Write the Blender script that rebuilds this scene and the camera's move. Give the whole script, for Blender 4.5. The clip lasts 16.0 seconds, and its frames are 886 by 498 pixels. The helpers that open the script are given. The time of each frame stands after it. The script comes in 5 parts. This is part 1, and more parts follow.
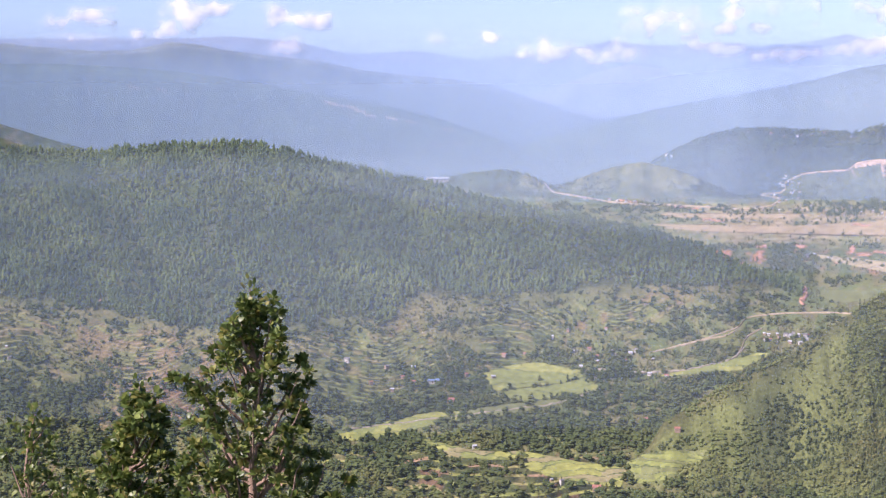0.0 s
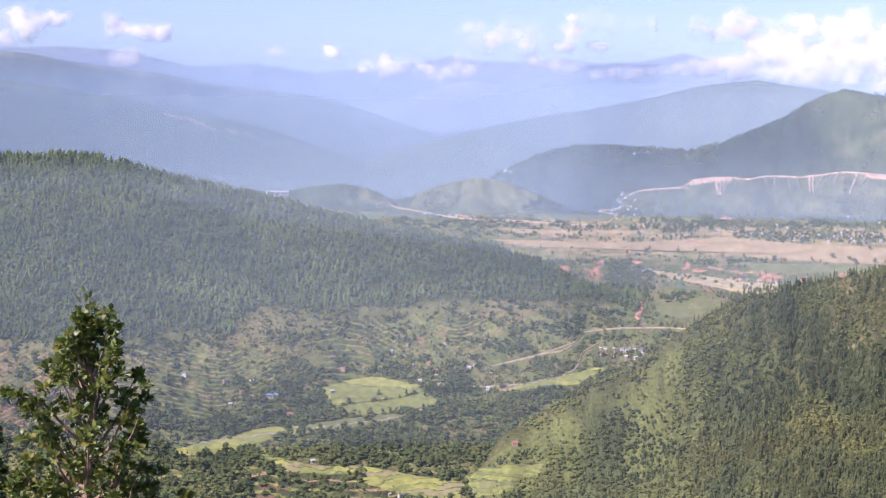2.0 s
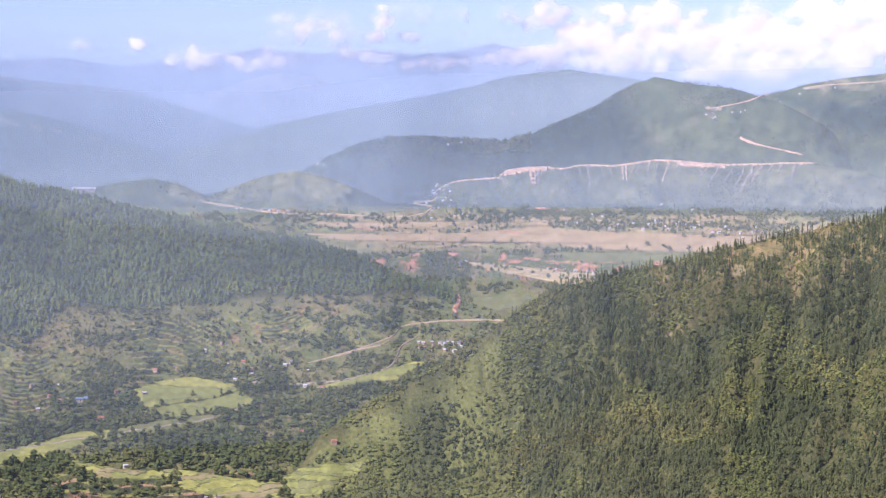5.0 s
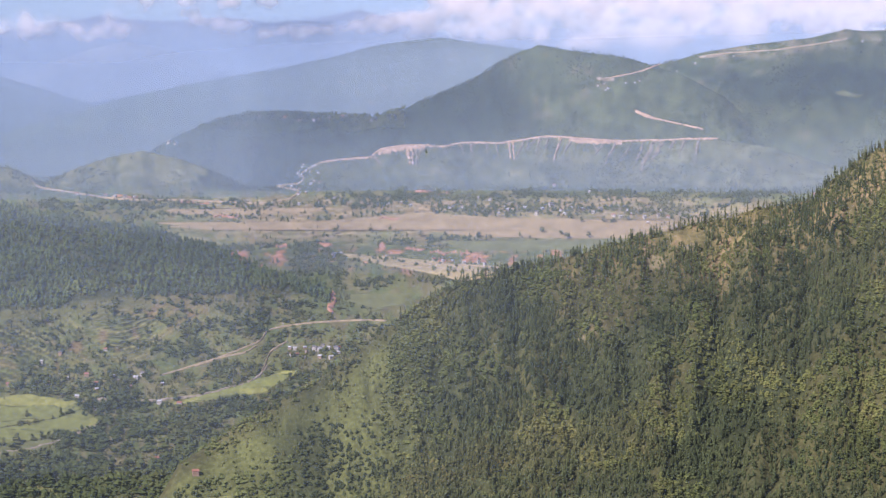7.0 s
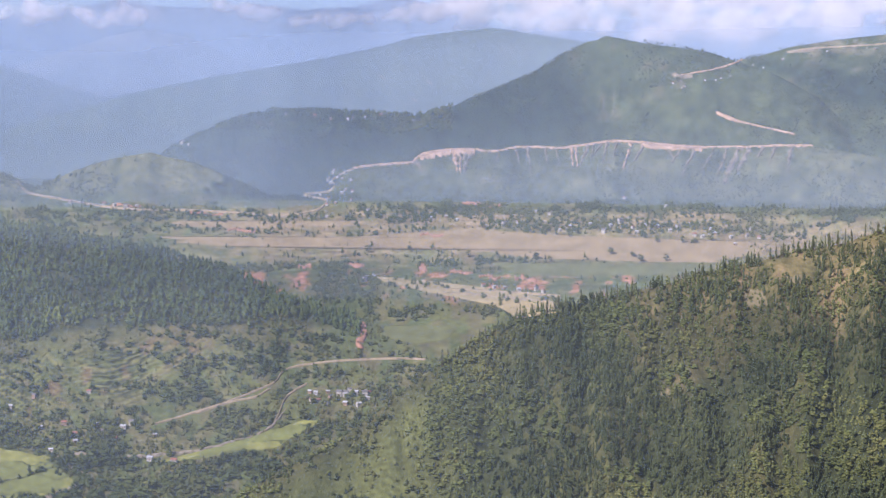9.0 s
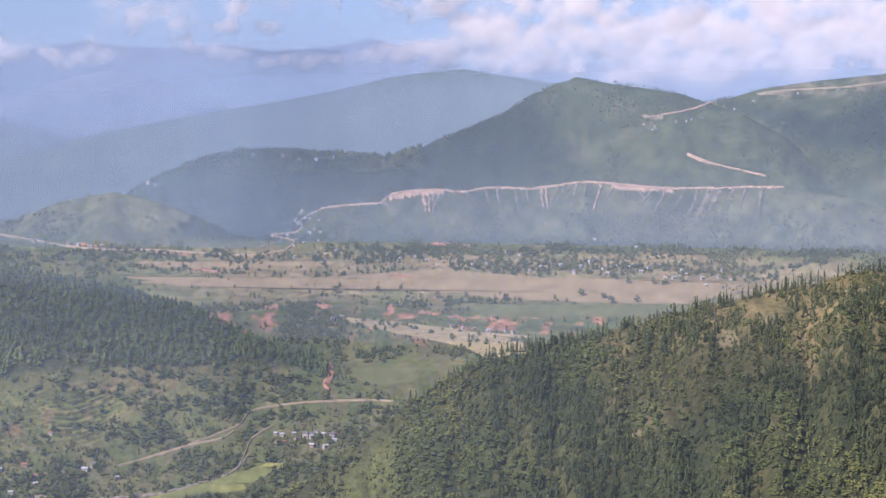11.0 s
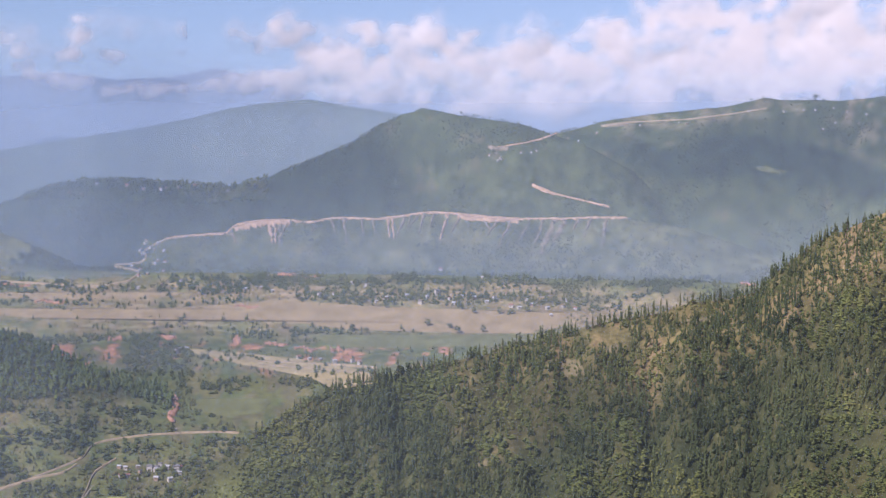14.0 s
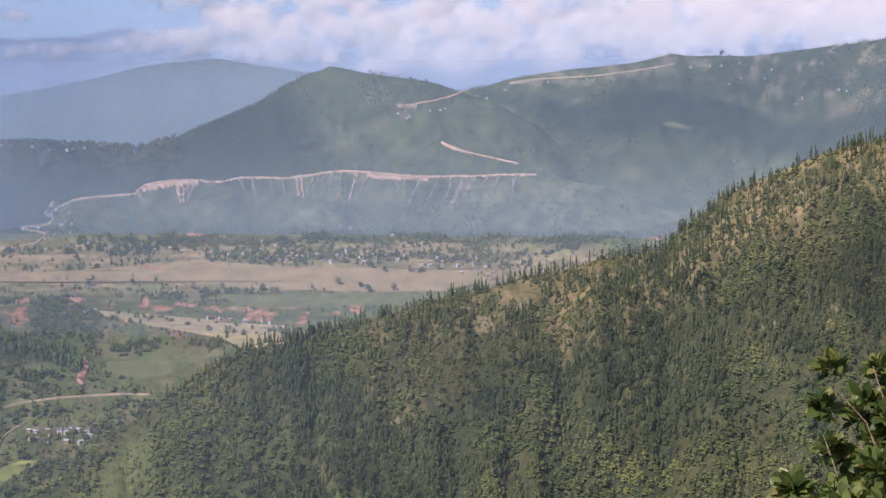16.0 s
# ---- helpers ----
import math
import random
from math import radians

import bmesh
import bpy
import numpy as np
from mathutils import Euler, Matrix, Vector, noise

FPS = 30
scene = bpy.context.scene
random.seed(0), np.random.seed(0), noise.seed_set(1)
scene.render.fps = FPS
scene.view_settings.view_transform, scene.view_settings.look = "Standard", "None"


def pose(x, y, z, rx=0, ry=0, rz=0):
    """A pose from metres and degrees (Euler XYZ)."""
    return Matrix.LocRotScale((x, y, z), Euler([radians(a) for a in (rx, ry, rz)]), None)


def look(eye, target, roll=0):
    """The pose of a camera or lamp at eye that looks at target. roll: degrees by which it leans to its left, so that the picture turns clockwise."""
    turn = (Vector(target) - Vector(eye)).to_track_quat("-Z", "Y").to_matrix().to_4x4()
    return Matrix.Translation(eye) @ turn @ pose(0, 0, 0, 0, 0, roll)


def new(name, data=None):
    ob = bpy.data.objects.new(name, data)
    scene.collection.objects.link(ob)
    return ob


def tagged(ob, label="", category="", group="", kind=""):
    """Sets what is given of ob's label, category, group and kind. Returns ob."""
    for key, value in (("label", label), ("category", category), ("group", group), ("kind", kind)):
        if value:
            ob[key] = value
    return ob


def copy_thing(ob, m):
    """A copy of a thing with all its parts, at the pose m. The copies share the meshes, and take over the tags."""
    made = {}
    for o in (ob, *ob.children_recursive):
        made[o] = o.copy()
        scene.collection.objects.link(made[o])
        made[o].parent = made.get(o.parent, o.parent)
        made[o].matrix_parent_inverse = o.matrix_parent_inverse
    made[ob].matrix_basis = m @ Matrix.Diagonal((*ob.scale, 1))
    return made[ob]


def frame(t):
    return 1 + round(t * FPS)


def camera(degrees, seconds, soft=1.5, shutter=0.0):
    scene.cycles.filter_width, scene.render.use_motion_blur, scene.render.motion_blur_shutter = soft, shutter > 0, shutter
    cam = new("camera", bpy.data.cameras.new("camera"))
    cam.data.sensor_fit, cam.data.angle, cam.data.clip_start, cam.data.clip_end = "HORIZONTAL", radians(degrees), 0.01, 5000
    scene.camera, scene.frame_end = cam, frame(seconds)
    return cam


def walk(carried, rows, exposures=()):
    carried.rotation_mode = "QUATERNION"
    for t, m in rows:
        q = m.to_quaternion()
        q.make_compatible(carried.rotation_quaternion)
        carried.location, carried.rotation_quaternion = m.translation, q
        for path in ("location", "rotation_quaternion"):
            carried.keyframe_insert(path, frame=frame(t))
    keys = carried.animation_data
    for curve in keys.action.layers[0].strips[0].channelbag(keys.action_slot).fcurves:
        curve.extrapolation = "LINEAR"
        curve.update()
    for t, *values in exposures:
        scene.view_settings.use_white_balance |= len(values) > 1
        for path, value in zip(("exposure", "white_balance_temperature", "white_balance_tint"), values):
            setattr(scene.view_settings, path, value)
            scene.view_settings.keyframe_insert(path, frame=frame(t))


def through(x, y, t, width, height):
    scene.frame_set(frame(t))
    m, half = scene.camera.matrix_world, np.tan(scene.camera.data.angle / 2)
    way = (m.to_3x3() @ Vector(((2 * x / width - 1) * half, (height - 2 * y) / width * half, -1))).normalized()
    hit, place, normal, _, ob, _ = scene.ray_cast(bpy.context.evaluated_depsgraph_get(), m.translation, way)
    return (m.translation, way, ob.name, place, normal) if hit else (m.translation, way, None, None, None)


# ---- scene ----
# ---- camera and its walk ----
EYE = 77.0                       # height of the eye above the valley
cam = camera(27.1, 16.0, soft=1.35)
EXPOSURES = ((0.0, 1.2, 6150, 33), (3.5, 1.05, 6150, 34), (6.5, 0.95, 6150, 32), (7.0, 0.68, 6100, 30), (7.5, 0.8, 6100, 30), (8.0, 0.8, 6080, 29), (8.5, 0.42, 6050, 27), (9.0, 0.68, 6050, 28), (11.5, 0.5, 6080, 29), (12.5, 0.44, 6100, 29), (14.0, 0.45, 6100, 29), (16.0, 0.4, 6100, 27))
ROWS = [
    (0.0, -8.41, -80.06, 77.00, 1.084, -3.803, -0.056),
    (0.5, -8.41, -80.06, 77.00, 2.248, -3.550, 0.243),
    (1.0, -8.41, -80.06, 77.00, 3.464, -3.084, -0.141),
    (1.5, -8.41, -80.06, 77.00, 4.812, -2.962, -0.293),
    (2.0, -8.41, -80.06, 77.00, 6.080, -3.322, -0.706),
    (2.5, -8.41, -80.06, 77.00, 6.793, -3.498, -0.611),
    (3.0, -8.41, -80.06, 77.00, 7.545, -3.440, -0.219),
    (3.5, -8.41, -80.06, 77.00, 8.926, -3.330, 0.185),
    (4.0, -8.41, -80.06, 77.00, 9.859, -3.303, 0.040),
    (4.5, -8.32, -79.16, 77.00, 10.880, -3.415, 0.026),
    (5.0, -7.58, -72.10, 77.00, 11.897, -3.537, 0.021),
    (5.5, -6.38, -60.67, 77.00, 12.928, -3.670, 0.026),
    (6.0, -4.89, -46.54, 77.00, 13.989, -3.817, 0.047),
    (6.5, -3.19, -30.33, 77.00, 15.098, -3.981, 0.085),
    (7.0, -1.25, -11.93, 77.00, 16.696, -4.341, 0.330),
    (7.5, 2.01, 6.18, 77.00, 16.279, -4.674, 0.721),
    (8.0, 7.66, 23.59, 77.00, 14.994, -4.210, -0.111),
    (8.5, 13.29, 40.90, 77.00, 15.143, -4.342, 1.144),
    (9.0, 17.92, 55.16, 77.00, 15.222, -4.382, -0.292),
    (9.5, 19.31, 59.44, 76.80, 15.439, -4.057, -0.477),
    (10.0, 19.31, 59.44, 76.30, 15.644, -3.686, -0.526),
    (10.5, 19.31, 59.44, 75.70, 15.873, -3.298, -0.504),
    (11.0, 19.31, 59.44, 75.40, 16.160, -2.925, -0.474),
    (11.5, 19.31, 59.44, 75.40, 16.539, -2.599, -0.500),
    (12.0, 19.31, 59.44, 75.40, 17.837, -2.622, -0.737),
    (12.5, 19.31, 59.44, 75.40, 19.676, -2.515, -0.836),
    (13.0, 19.31, 59.44, 75.40, 21.071, -2.296, -0.914),
    (13.5, 19.31, 59.44, 75.40, 21.347, -1.953, -0.913),
    (14.0, 19.31, 59.44, 75.40, 20.938, -1.932, -0.630),
    (14.5, 19.31, 59.44, 75.40, 20.580, -2.275, -0.193),
    (15.0, 19.31, 59.44, 75.40, 21.131, -2.694, -0.080),
    (15.5, 19.31, 59.44, 75.40, 22.875, -2.748, 0.015),
    (16.0, 19.31, 59.44, 75.40, 23.751, -3.218, -0.120),
]                                 # seconds; x, y, z; heading clockwise, height angle, roll, degrees
walk(cam, [(t, pose(x, y, z, 90 + el, 0, -az) @ pose(0, 0, 0, 0, 0, -roll)) for t, x, y, z, az, el, roll in ROWS], EXPOSURES)

# ---- world, sun ----
SUN_AZ, SUN_EL = -118.0, 42.0     # degrees clockwise from the walk's first heading
world = bpy.data.worlds.new("world")
scene.world = world
world.use_nodes = True
wn = world.node_tree.nodes
sky = wn.new("ShaderNodeTexSky")
sky.sky_type = "NISHITA"
sky.sun_disc = False
sky.sun_elevation, sky.sun_rotation = radians(SUN_EL), radians(SUN_AZ)
sky.altitude = 1400
sky.dust_density = 2.6
sky.ozone_density = 4.0
wn["Background"].inputs["Strength"].default_value = 0.079
world.node_tree.links.new(sky.outputs["Color"], wn["Background"].inputs["Color"])
sun_data = bpy.data.lights.new("sun", "SUN")
sun_data.energy, sun_data.angle, sun_data.color = 4.1, radians(0.6), (1.0, 0.94, 0.84)
sun = new("sun", sun_data)
to_sun = Vector((math.sin(radians(SUN_AZ)) * math.cos(radians(SUN_EL)), math.cos(radians(SUN_AZ)) * math.cos(radians(SUN_EL)), math.sin(radians(SUN_EL))))
sun.matrix_world = look(to_sun * 900, (0, 0, 0))

# ---- the lie of the land ----
# begin plan
RNG = np.random.RandomState(7)
TABLE = RNG.rand(256, 256)


def vnoise(x, y):
    x, y = np.asarray(x, float), np.asarray(y, float)
    xi, yi = np.floor(x).astype(int), np.floor(y).astype(int)
    u, v = x - xi, y - yi
    u, v = u * u * (3 - 2 * u), v * v * (3 - 2 * v)
    a, b = TABLE[xi % 256, yi % 256], TABLE[(xi + 1) % 256, yi % 256]
    c, d = TABLE[xi % 256, (yi + 1) % 256], TABLE[(xi + 1) % 256, (yi + 1) % 256]
    return (a * (1 - u) + b * u) * (1 - v) + (c * (1 - u) + d * u) * v - 0.5


def fbm(x, y, octaves=4):
    total, size = 0, 1.0
    for k in range(octaves):
        total = total + size * vnoise(x * 2 ** k + 17.3 * k, y * 2 ** k + 5.1 * k)
        size *= 0.5
    return total


def step(a, b, x):
    t = np.clip((x - a) / (b - a), 0, 1)
    return t * t * (3 - 2 * t)


# The walk runs from BACK metres behind the plan's centre to FORE metres ahead of it; the land fans out from that line.
BACK, FORE = 80.5, 66.5
BACK_AZ, FORE_AZ = 6.0, 18.0
LO, HI = 5.0, 34.0


def share(az):
    return step(LO, HI, az) * (1 - step(70.0, 150.0, az))


def fan(az):
    """By bearing: where the rays start, the way that they go, how far ahead of the centre they start, and how their angles open."""
    w = share(az)
    s = -BACK * (1 - w) + FORE * w
    line = np.where(s < 0, BACK_AZ, FORE_AZ)
    opening = np.interp(s, (-BACK, 0, FORE), (0.834, 1.0, 1.199))
    axis = BACK_AZ + (FORE_AZ - BACK_AZ) * w
    way = np.where(np.abs(az) < 60, axis + (az - axis) * opening, az + (opening - 1) * 50 * np.sign(az) * (180 - np.abs(az)) / 120)
    return s * np.sin(np.radians(line)), s * np.cos(np.radians(line)), np.radians(way), s, opening


def spot(az, r):
    x, y, way, s, opening = fan(np.asarray(az, float))
    return x + (r - s) * np.sin(way), y + (r - s) * np.cos(way)


def height(az, el, r):
    x, y, way, s, opening = fan(np.asarray(az, float))
    return EYE + (r - s) * np.tan(np.radians(el) * opening)


def xyz(az, el, r):
    x, y = spot(az, r)
    return np.stack(np.broadcast_arrays(x, y, height(az, el, r)), -1)


def floor_level(az, r):
    """The valley floor and the plain, rising away from the eye."""
    el = np.interp(r, (210, 270, 325, 358, 379, 412, 440, 468, 490, 540, 720), (-18.9, -16.2, -13.3, -11, -9.5, -7, -5, -3.7, -2.6, -2.3, -1.9))
    return np.where(r < 210, EYE - 75.0, height(az, el, r))


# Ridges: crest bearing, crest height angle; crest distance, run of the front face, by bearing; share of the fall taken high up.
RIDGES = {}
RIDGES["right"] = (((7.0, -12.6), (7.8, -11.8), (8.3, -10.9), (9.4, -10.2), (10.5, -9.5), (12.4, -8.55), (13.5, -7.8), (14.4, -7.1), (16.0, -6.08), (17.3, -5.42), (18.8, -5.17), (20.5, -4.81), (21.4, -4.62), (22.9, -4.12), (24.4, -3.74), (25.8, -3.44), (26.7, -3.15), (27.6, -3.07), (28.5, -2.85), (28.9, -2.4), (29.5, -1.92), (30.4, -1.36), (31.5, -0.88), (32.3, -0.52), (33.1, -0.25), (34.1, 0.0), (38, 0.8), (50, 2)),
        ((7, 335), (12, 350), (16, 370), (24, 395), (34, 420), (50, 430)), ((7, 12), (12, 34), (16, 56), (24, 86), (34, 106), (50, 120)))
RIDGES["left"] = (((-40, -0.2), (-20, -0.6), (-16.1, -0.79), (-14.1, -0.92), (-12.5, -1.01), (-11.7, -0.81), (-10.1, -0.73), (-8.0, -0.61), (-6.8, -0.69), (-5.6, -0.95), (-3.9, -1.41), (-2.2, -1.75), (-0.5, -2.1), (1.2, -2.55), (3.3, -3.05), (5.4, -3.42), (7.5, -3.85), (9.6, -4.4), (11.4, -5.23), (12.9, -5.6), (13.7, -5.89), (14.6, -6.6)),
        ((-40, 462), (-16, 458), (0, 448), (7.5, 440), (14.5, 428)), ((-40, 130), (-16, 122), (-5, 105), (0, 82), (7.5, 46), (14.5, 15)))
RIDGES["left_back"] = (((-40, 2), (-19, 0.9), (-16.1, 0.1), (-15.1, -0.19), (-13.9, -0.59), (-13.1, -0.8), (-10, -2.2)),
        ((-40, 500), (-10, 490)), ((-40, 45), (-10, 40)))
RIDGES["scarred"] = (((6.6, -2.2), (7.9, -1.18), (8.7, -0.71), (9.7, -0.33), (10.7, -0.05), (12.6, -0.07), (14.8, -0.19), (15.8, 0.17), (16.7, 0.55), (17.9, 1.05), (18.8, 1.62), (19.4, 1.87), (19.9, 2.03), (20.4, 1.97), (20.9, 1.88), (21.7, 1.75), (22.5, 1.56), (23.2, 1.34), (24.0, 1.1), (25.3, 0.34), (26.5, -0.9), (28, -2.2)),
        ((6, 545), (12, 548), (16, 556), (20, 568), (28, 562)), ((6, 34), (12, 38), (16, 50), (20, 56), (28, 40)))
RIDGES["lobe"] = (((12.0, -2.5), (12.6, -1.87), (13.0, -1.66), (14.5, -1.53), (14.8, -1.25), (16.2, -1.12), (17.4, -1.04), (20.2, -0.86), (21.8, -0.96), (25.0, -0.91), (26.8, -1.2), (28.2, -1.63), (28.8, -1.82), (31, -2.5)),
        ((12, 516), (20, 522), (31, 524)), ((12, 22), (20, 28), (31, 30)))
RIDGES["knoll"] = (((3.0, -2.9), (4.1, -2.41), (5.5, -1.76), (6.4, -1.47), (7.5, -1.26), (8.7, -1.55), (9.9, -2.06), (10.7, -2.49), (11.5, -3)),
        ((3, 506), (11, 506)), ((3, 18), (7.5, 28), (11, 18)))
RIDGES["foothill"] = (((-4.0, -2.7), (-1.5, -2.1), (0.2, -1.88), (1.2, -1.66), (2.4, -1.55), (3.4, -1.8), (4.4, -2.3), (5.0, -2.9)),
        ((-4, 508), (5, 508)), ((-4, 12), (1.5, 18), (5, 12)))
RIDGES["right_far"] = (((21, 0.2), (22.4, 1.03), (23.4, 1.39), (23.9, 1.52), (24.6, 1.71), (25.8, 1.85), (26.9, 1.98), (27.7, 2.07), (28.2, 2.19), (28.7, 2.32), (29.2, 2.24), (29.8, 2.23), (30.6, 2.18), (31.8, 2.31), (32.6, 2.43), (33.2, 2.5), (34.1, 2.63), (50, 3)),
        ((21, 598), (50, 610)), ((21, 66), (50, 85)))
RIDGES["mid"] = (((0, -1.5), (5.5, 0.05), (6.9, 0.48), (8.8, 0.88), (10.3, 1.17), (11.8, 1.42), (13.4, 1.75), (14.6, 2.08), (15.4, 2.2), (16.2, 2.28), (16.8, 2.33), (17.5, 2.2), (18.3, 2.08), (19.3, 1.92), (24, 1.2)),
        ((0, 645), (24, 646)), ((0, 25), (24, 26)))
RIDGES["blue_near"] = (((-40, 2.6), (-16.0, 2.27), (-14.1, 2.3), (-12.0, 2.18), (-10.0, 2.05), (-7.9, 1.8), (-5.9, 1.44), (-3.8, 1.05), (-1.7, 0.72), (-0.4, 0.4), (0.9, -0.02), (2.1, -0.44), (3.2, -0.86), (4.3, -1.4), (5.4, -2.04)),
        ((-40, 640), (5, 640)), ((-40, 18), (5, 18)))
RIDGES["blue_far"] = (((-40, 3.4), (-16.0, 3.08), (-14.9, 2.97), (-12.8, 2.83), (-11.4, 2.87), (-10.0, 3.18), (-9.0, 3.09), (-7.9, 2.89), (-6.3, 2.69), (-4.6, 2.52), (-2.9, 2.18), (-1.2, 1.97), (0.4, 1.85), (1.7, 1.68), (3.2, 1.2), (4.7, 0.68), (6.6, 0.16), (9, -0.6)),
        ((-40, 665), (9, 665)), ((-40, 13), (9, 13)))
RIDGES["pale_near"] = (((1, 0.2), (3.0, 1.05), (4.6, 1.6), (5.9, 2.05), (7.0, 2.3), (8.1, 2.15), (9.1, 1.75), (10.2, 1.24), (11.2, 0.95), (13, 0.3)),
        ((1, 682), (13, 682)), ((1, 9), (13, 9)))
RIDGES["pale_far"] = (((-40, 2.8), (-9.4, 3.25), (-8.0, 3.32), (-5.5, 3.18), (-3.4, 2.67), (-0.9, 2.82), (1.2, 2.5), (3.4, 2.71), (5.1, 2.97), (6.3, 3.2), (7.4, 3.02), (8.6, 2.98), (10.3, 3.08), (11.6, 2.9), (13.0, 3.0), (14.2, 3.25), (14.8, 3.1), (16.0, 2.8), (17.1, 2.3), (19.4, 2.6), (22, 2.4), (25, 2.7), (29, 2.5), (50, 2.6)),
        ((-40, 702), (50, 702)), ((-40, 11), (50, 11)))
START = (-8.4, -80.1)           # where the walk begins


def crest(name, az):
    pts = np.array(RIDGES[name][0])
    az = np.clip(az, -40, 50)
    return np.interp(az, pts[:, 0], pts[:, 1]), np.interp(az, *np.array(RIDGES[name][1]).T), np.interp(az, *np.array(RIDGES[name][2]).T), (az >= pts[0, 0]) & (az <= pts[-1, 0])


def raw_land(az, r):
    """Height of the ground before terraces were cut."""
    az, r = np.broadcast_arrays(np.asarray(az, float), np.asarray(r, float))
    floor = floor_level(az, r) + 0.4 * fbm(az * 0.9, r / 11.0, 3) * step(270, 315, r) * (1 - 0.8 * step(428, 448, r))
    z = floor.copy()
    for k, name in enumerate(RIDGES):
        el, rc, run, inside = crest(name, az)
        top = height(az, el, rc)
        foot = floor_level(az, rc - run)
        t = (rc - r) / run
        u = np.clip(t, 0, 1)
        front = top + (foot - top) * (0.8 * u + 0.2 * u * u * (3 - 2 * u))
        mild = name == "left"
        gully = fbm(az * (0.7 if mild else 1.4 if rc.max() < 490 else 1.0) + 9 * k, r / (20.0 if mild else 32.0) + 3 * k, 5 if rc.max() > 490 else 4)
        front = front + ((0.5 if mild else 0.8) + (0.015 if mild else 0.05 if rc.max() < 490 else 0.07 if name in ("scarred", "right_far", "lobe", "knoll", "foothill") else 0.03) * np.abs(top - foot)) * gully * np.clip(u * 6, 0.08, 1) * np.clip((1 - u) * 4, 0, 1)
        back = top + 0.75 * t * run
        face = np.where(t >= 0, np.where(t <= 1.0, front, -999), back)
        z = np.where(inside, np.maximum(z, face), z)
    return z


def terrace(az, r, z):
    """How high the terraces are, and the height counted in terraces."""
    cut = 1.05 + 0.2 * np.sin(az * 0.7)
    return cut, (z + 1.6 * fbm(az * 0.35 + 4, r / 60.0, 3)) / cut


def land(az, r):
    """Height of the ground at a bearing (degrees) and distance from the plan's centre."""
    az, r = np.broadcast_arrays(np.asarray(az, float), np.asarray(r, float))
    z = raw_land(az, r)
    cut, count = terrace(az, r, z)
    whole = np.floor(count)
    z = z + (whole + step(0.6, 0.95, count - whole) - count) * cut * 0.9 * terraced(az, r, z)
    # the hill on which the walk begins
    x, y = spot(az, r)
    ahead, aside = y - START[1], x - START[0]
    near = EYE - 1.65 - np.where(ahead > 0, 0.24 * ahead, 0.05 * ahead) - 0.0006 * aside ** 2
    near = near + 0.35 * fbm(x / 9.0, y / 9.0, 3) * step(4, 30, np.hypot(ahead, aside))
    return np.maximum(z, near)


FOREST_EDGE = ((-40, -6), (-16.2, -6.02), (-12.2, -6.75), (-9.6, -7.33), (-6.4, -7.7), (-3.9, -6.99), (-2.0, -7.32), (-0.9, -6.16), (1.4, -6.27), (4.6, -6.04), (7.7, -5.79), (10.8, -5.75), (13.3, -6.0), (15, -7))


def angle_of(az, r, z):
    x, y, way, s, opening = fan(az)
    return np.degrees(np.arctan2(z - EYE, r - s)) / opening


def terraced(az, r, z):
    el = angle_of(az, r, z)
    edge = np.interp(az, *np.array(FOREST_EDGE).T)
    left = step(-0.1, -0.8, el - edge) * step(-11.6, -10.6, el) * (1 - step(8.0, 11.0, az)) * step(310, 330, r) * (r < 470) * step(0.6, 2.0, z - floor_level(az, r))
    low = step(-11.9, -12.4, el) * (1 - step(5.0, 8.0, az)) * step(295, 312, r)
    return np.clip(left + low, 0, 1) * step(-0.42, -0.12, fbm(az * 0.3, r / 30.0, 3))


RS = np.arange(280.0, 740.0, 0.7)
COLS = np.arange(-20.0, 38.01, 0.1)
RELIEF = land(COLS[:, None], RS[None])


def ground(az, el):
    """How far off the land is met at a bearing and a height angle."""
    az, el = np.atleast_1d(az).astype(float).ravel(), np.atleast_1d(el).astype(float).ravel()
    out = np.empty(len(az))
    for k in range(0, len(az), 256):
        a, e = az[k:k + 256, None], el[k:k + 256, None]
        i = np.clip(((a[:, 0] + 20.0) / 0.1).astype(int), 0, len(COLS) - 2)
        u = np.clip((a[:, 0] - COLS[i]) / 0.1, 0, 1)[:, None]
        rise = RELIEF[i] * (1 - u) + RELIEF[i + 1] * u - height(a, e, RS[None])
        hit = np.where((rise > 0).any(1), np.argmax(rise > 0, 1), len(RS) - 1)
        i = np.arange(len(a))
        before, after = rise[i, np.maximum(hit - 1, 0)], rise[i, hit]
        out[k:k + 256] = RS[hit] - 0.7 * np.where(hit > 0, np.clip(after / np.where(after == before, 1, after - before), 0, 1), 0)
    return out
# end plan

# ---- materials ----
def material(name, build):
    m = bpy.data.materials.new(name)
    m.use_nodes = True
    nt = m.node_tree
    nt.nodes.clear()
    out = nt.nodes.new("ShaderNodeOutputMaterial")
    nt.links.new(build(nt), out.inputs["Surface"])
    return m


def node(nt, kind, **values):
    n = nt.nodes.new(kind)
    for key, value in values.items():
        if key == "inputs":
            for k, v in value.items():
                if isinstance(v, bpy.types.NodeSocket):
                    nt.links.new(v, n.inputs[k])
                else:
                    n.inputs[k].default_value = v
        elif key == "operation":
            n.operation = value
        elif key == "data_type":
            n.data_type = value
        elif key == "blend_type":
            n.blend_type = value
        elif key == "attribute_name":
            n.attribute_name = value
    return n


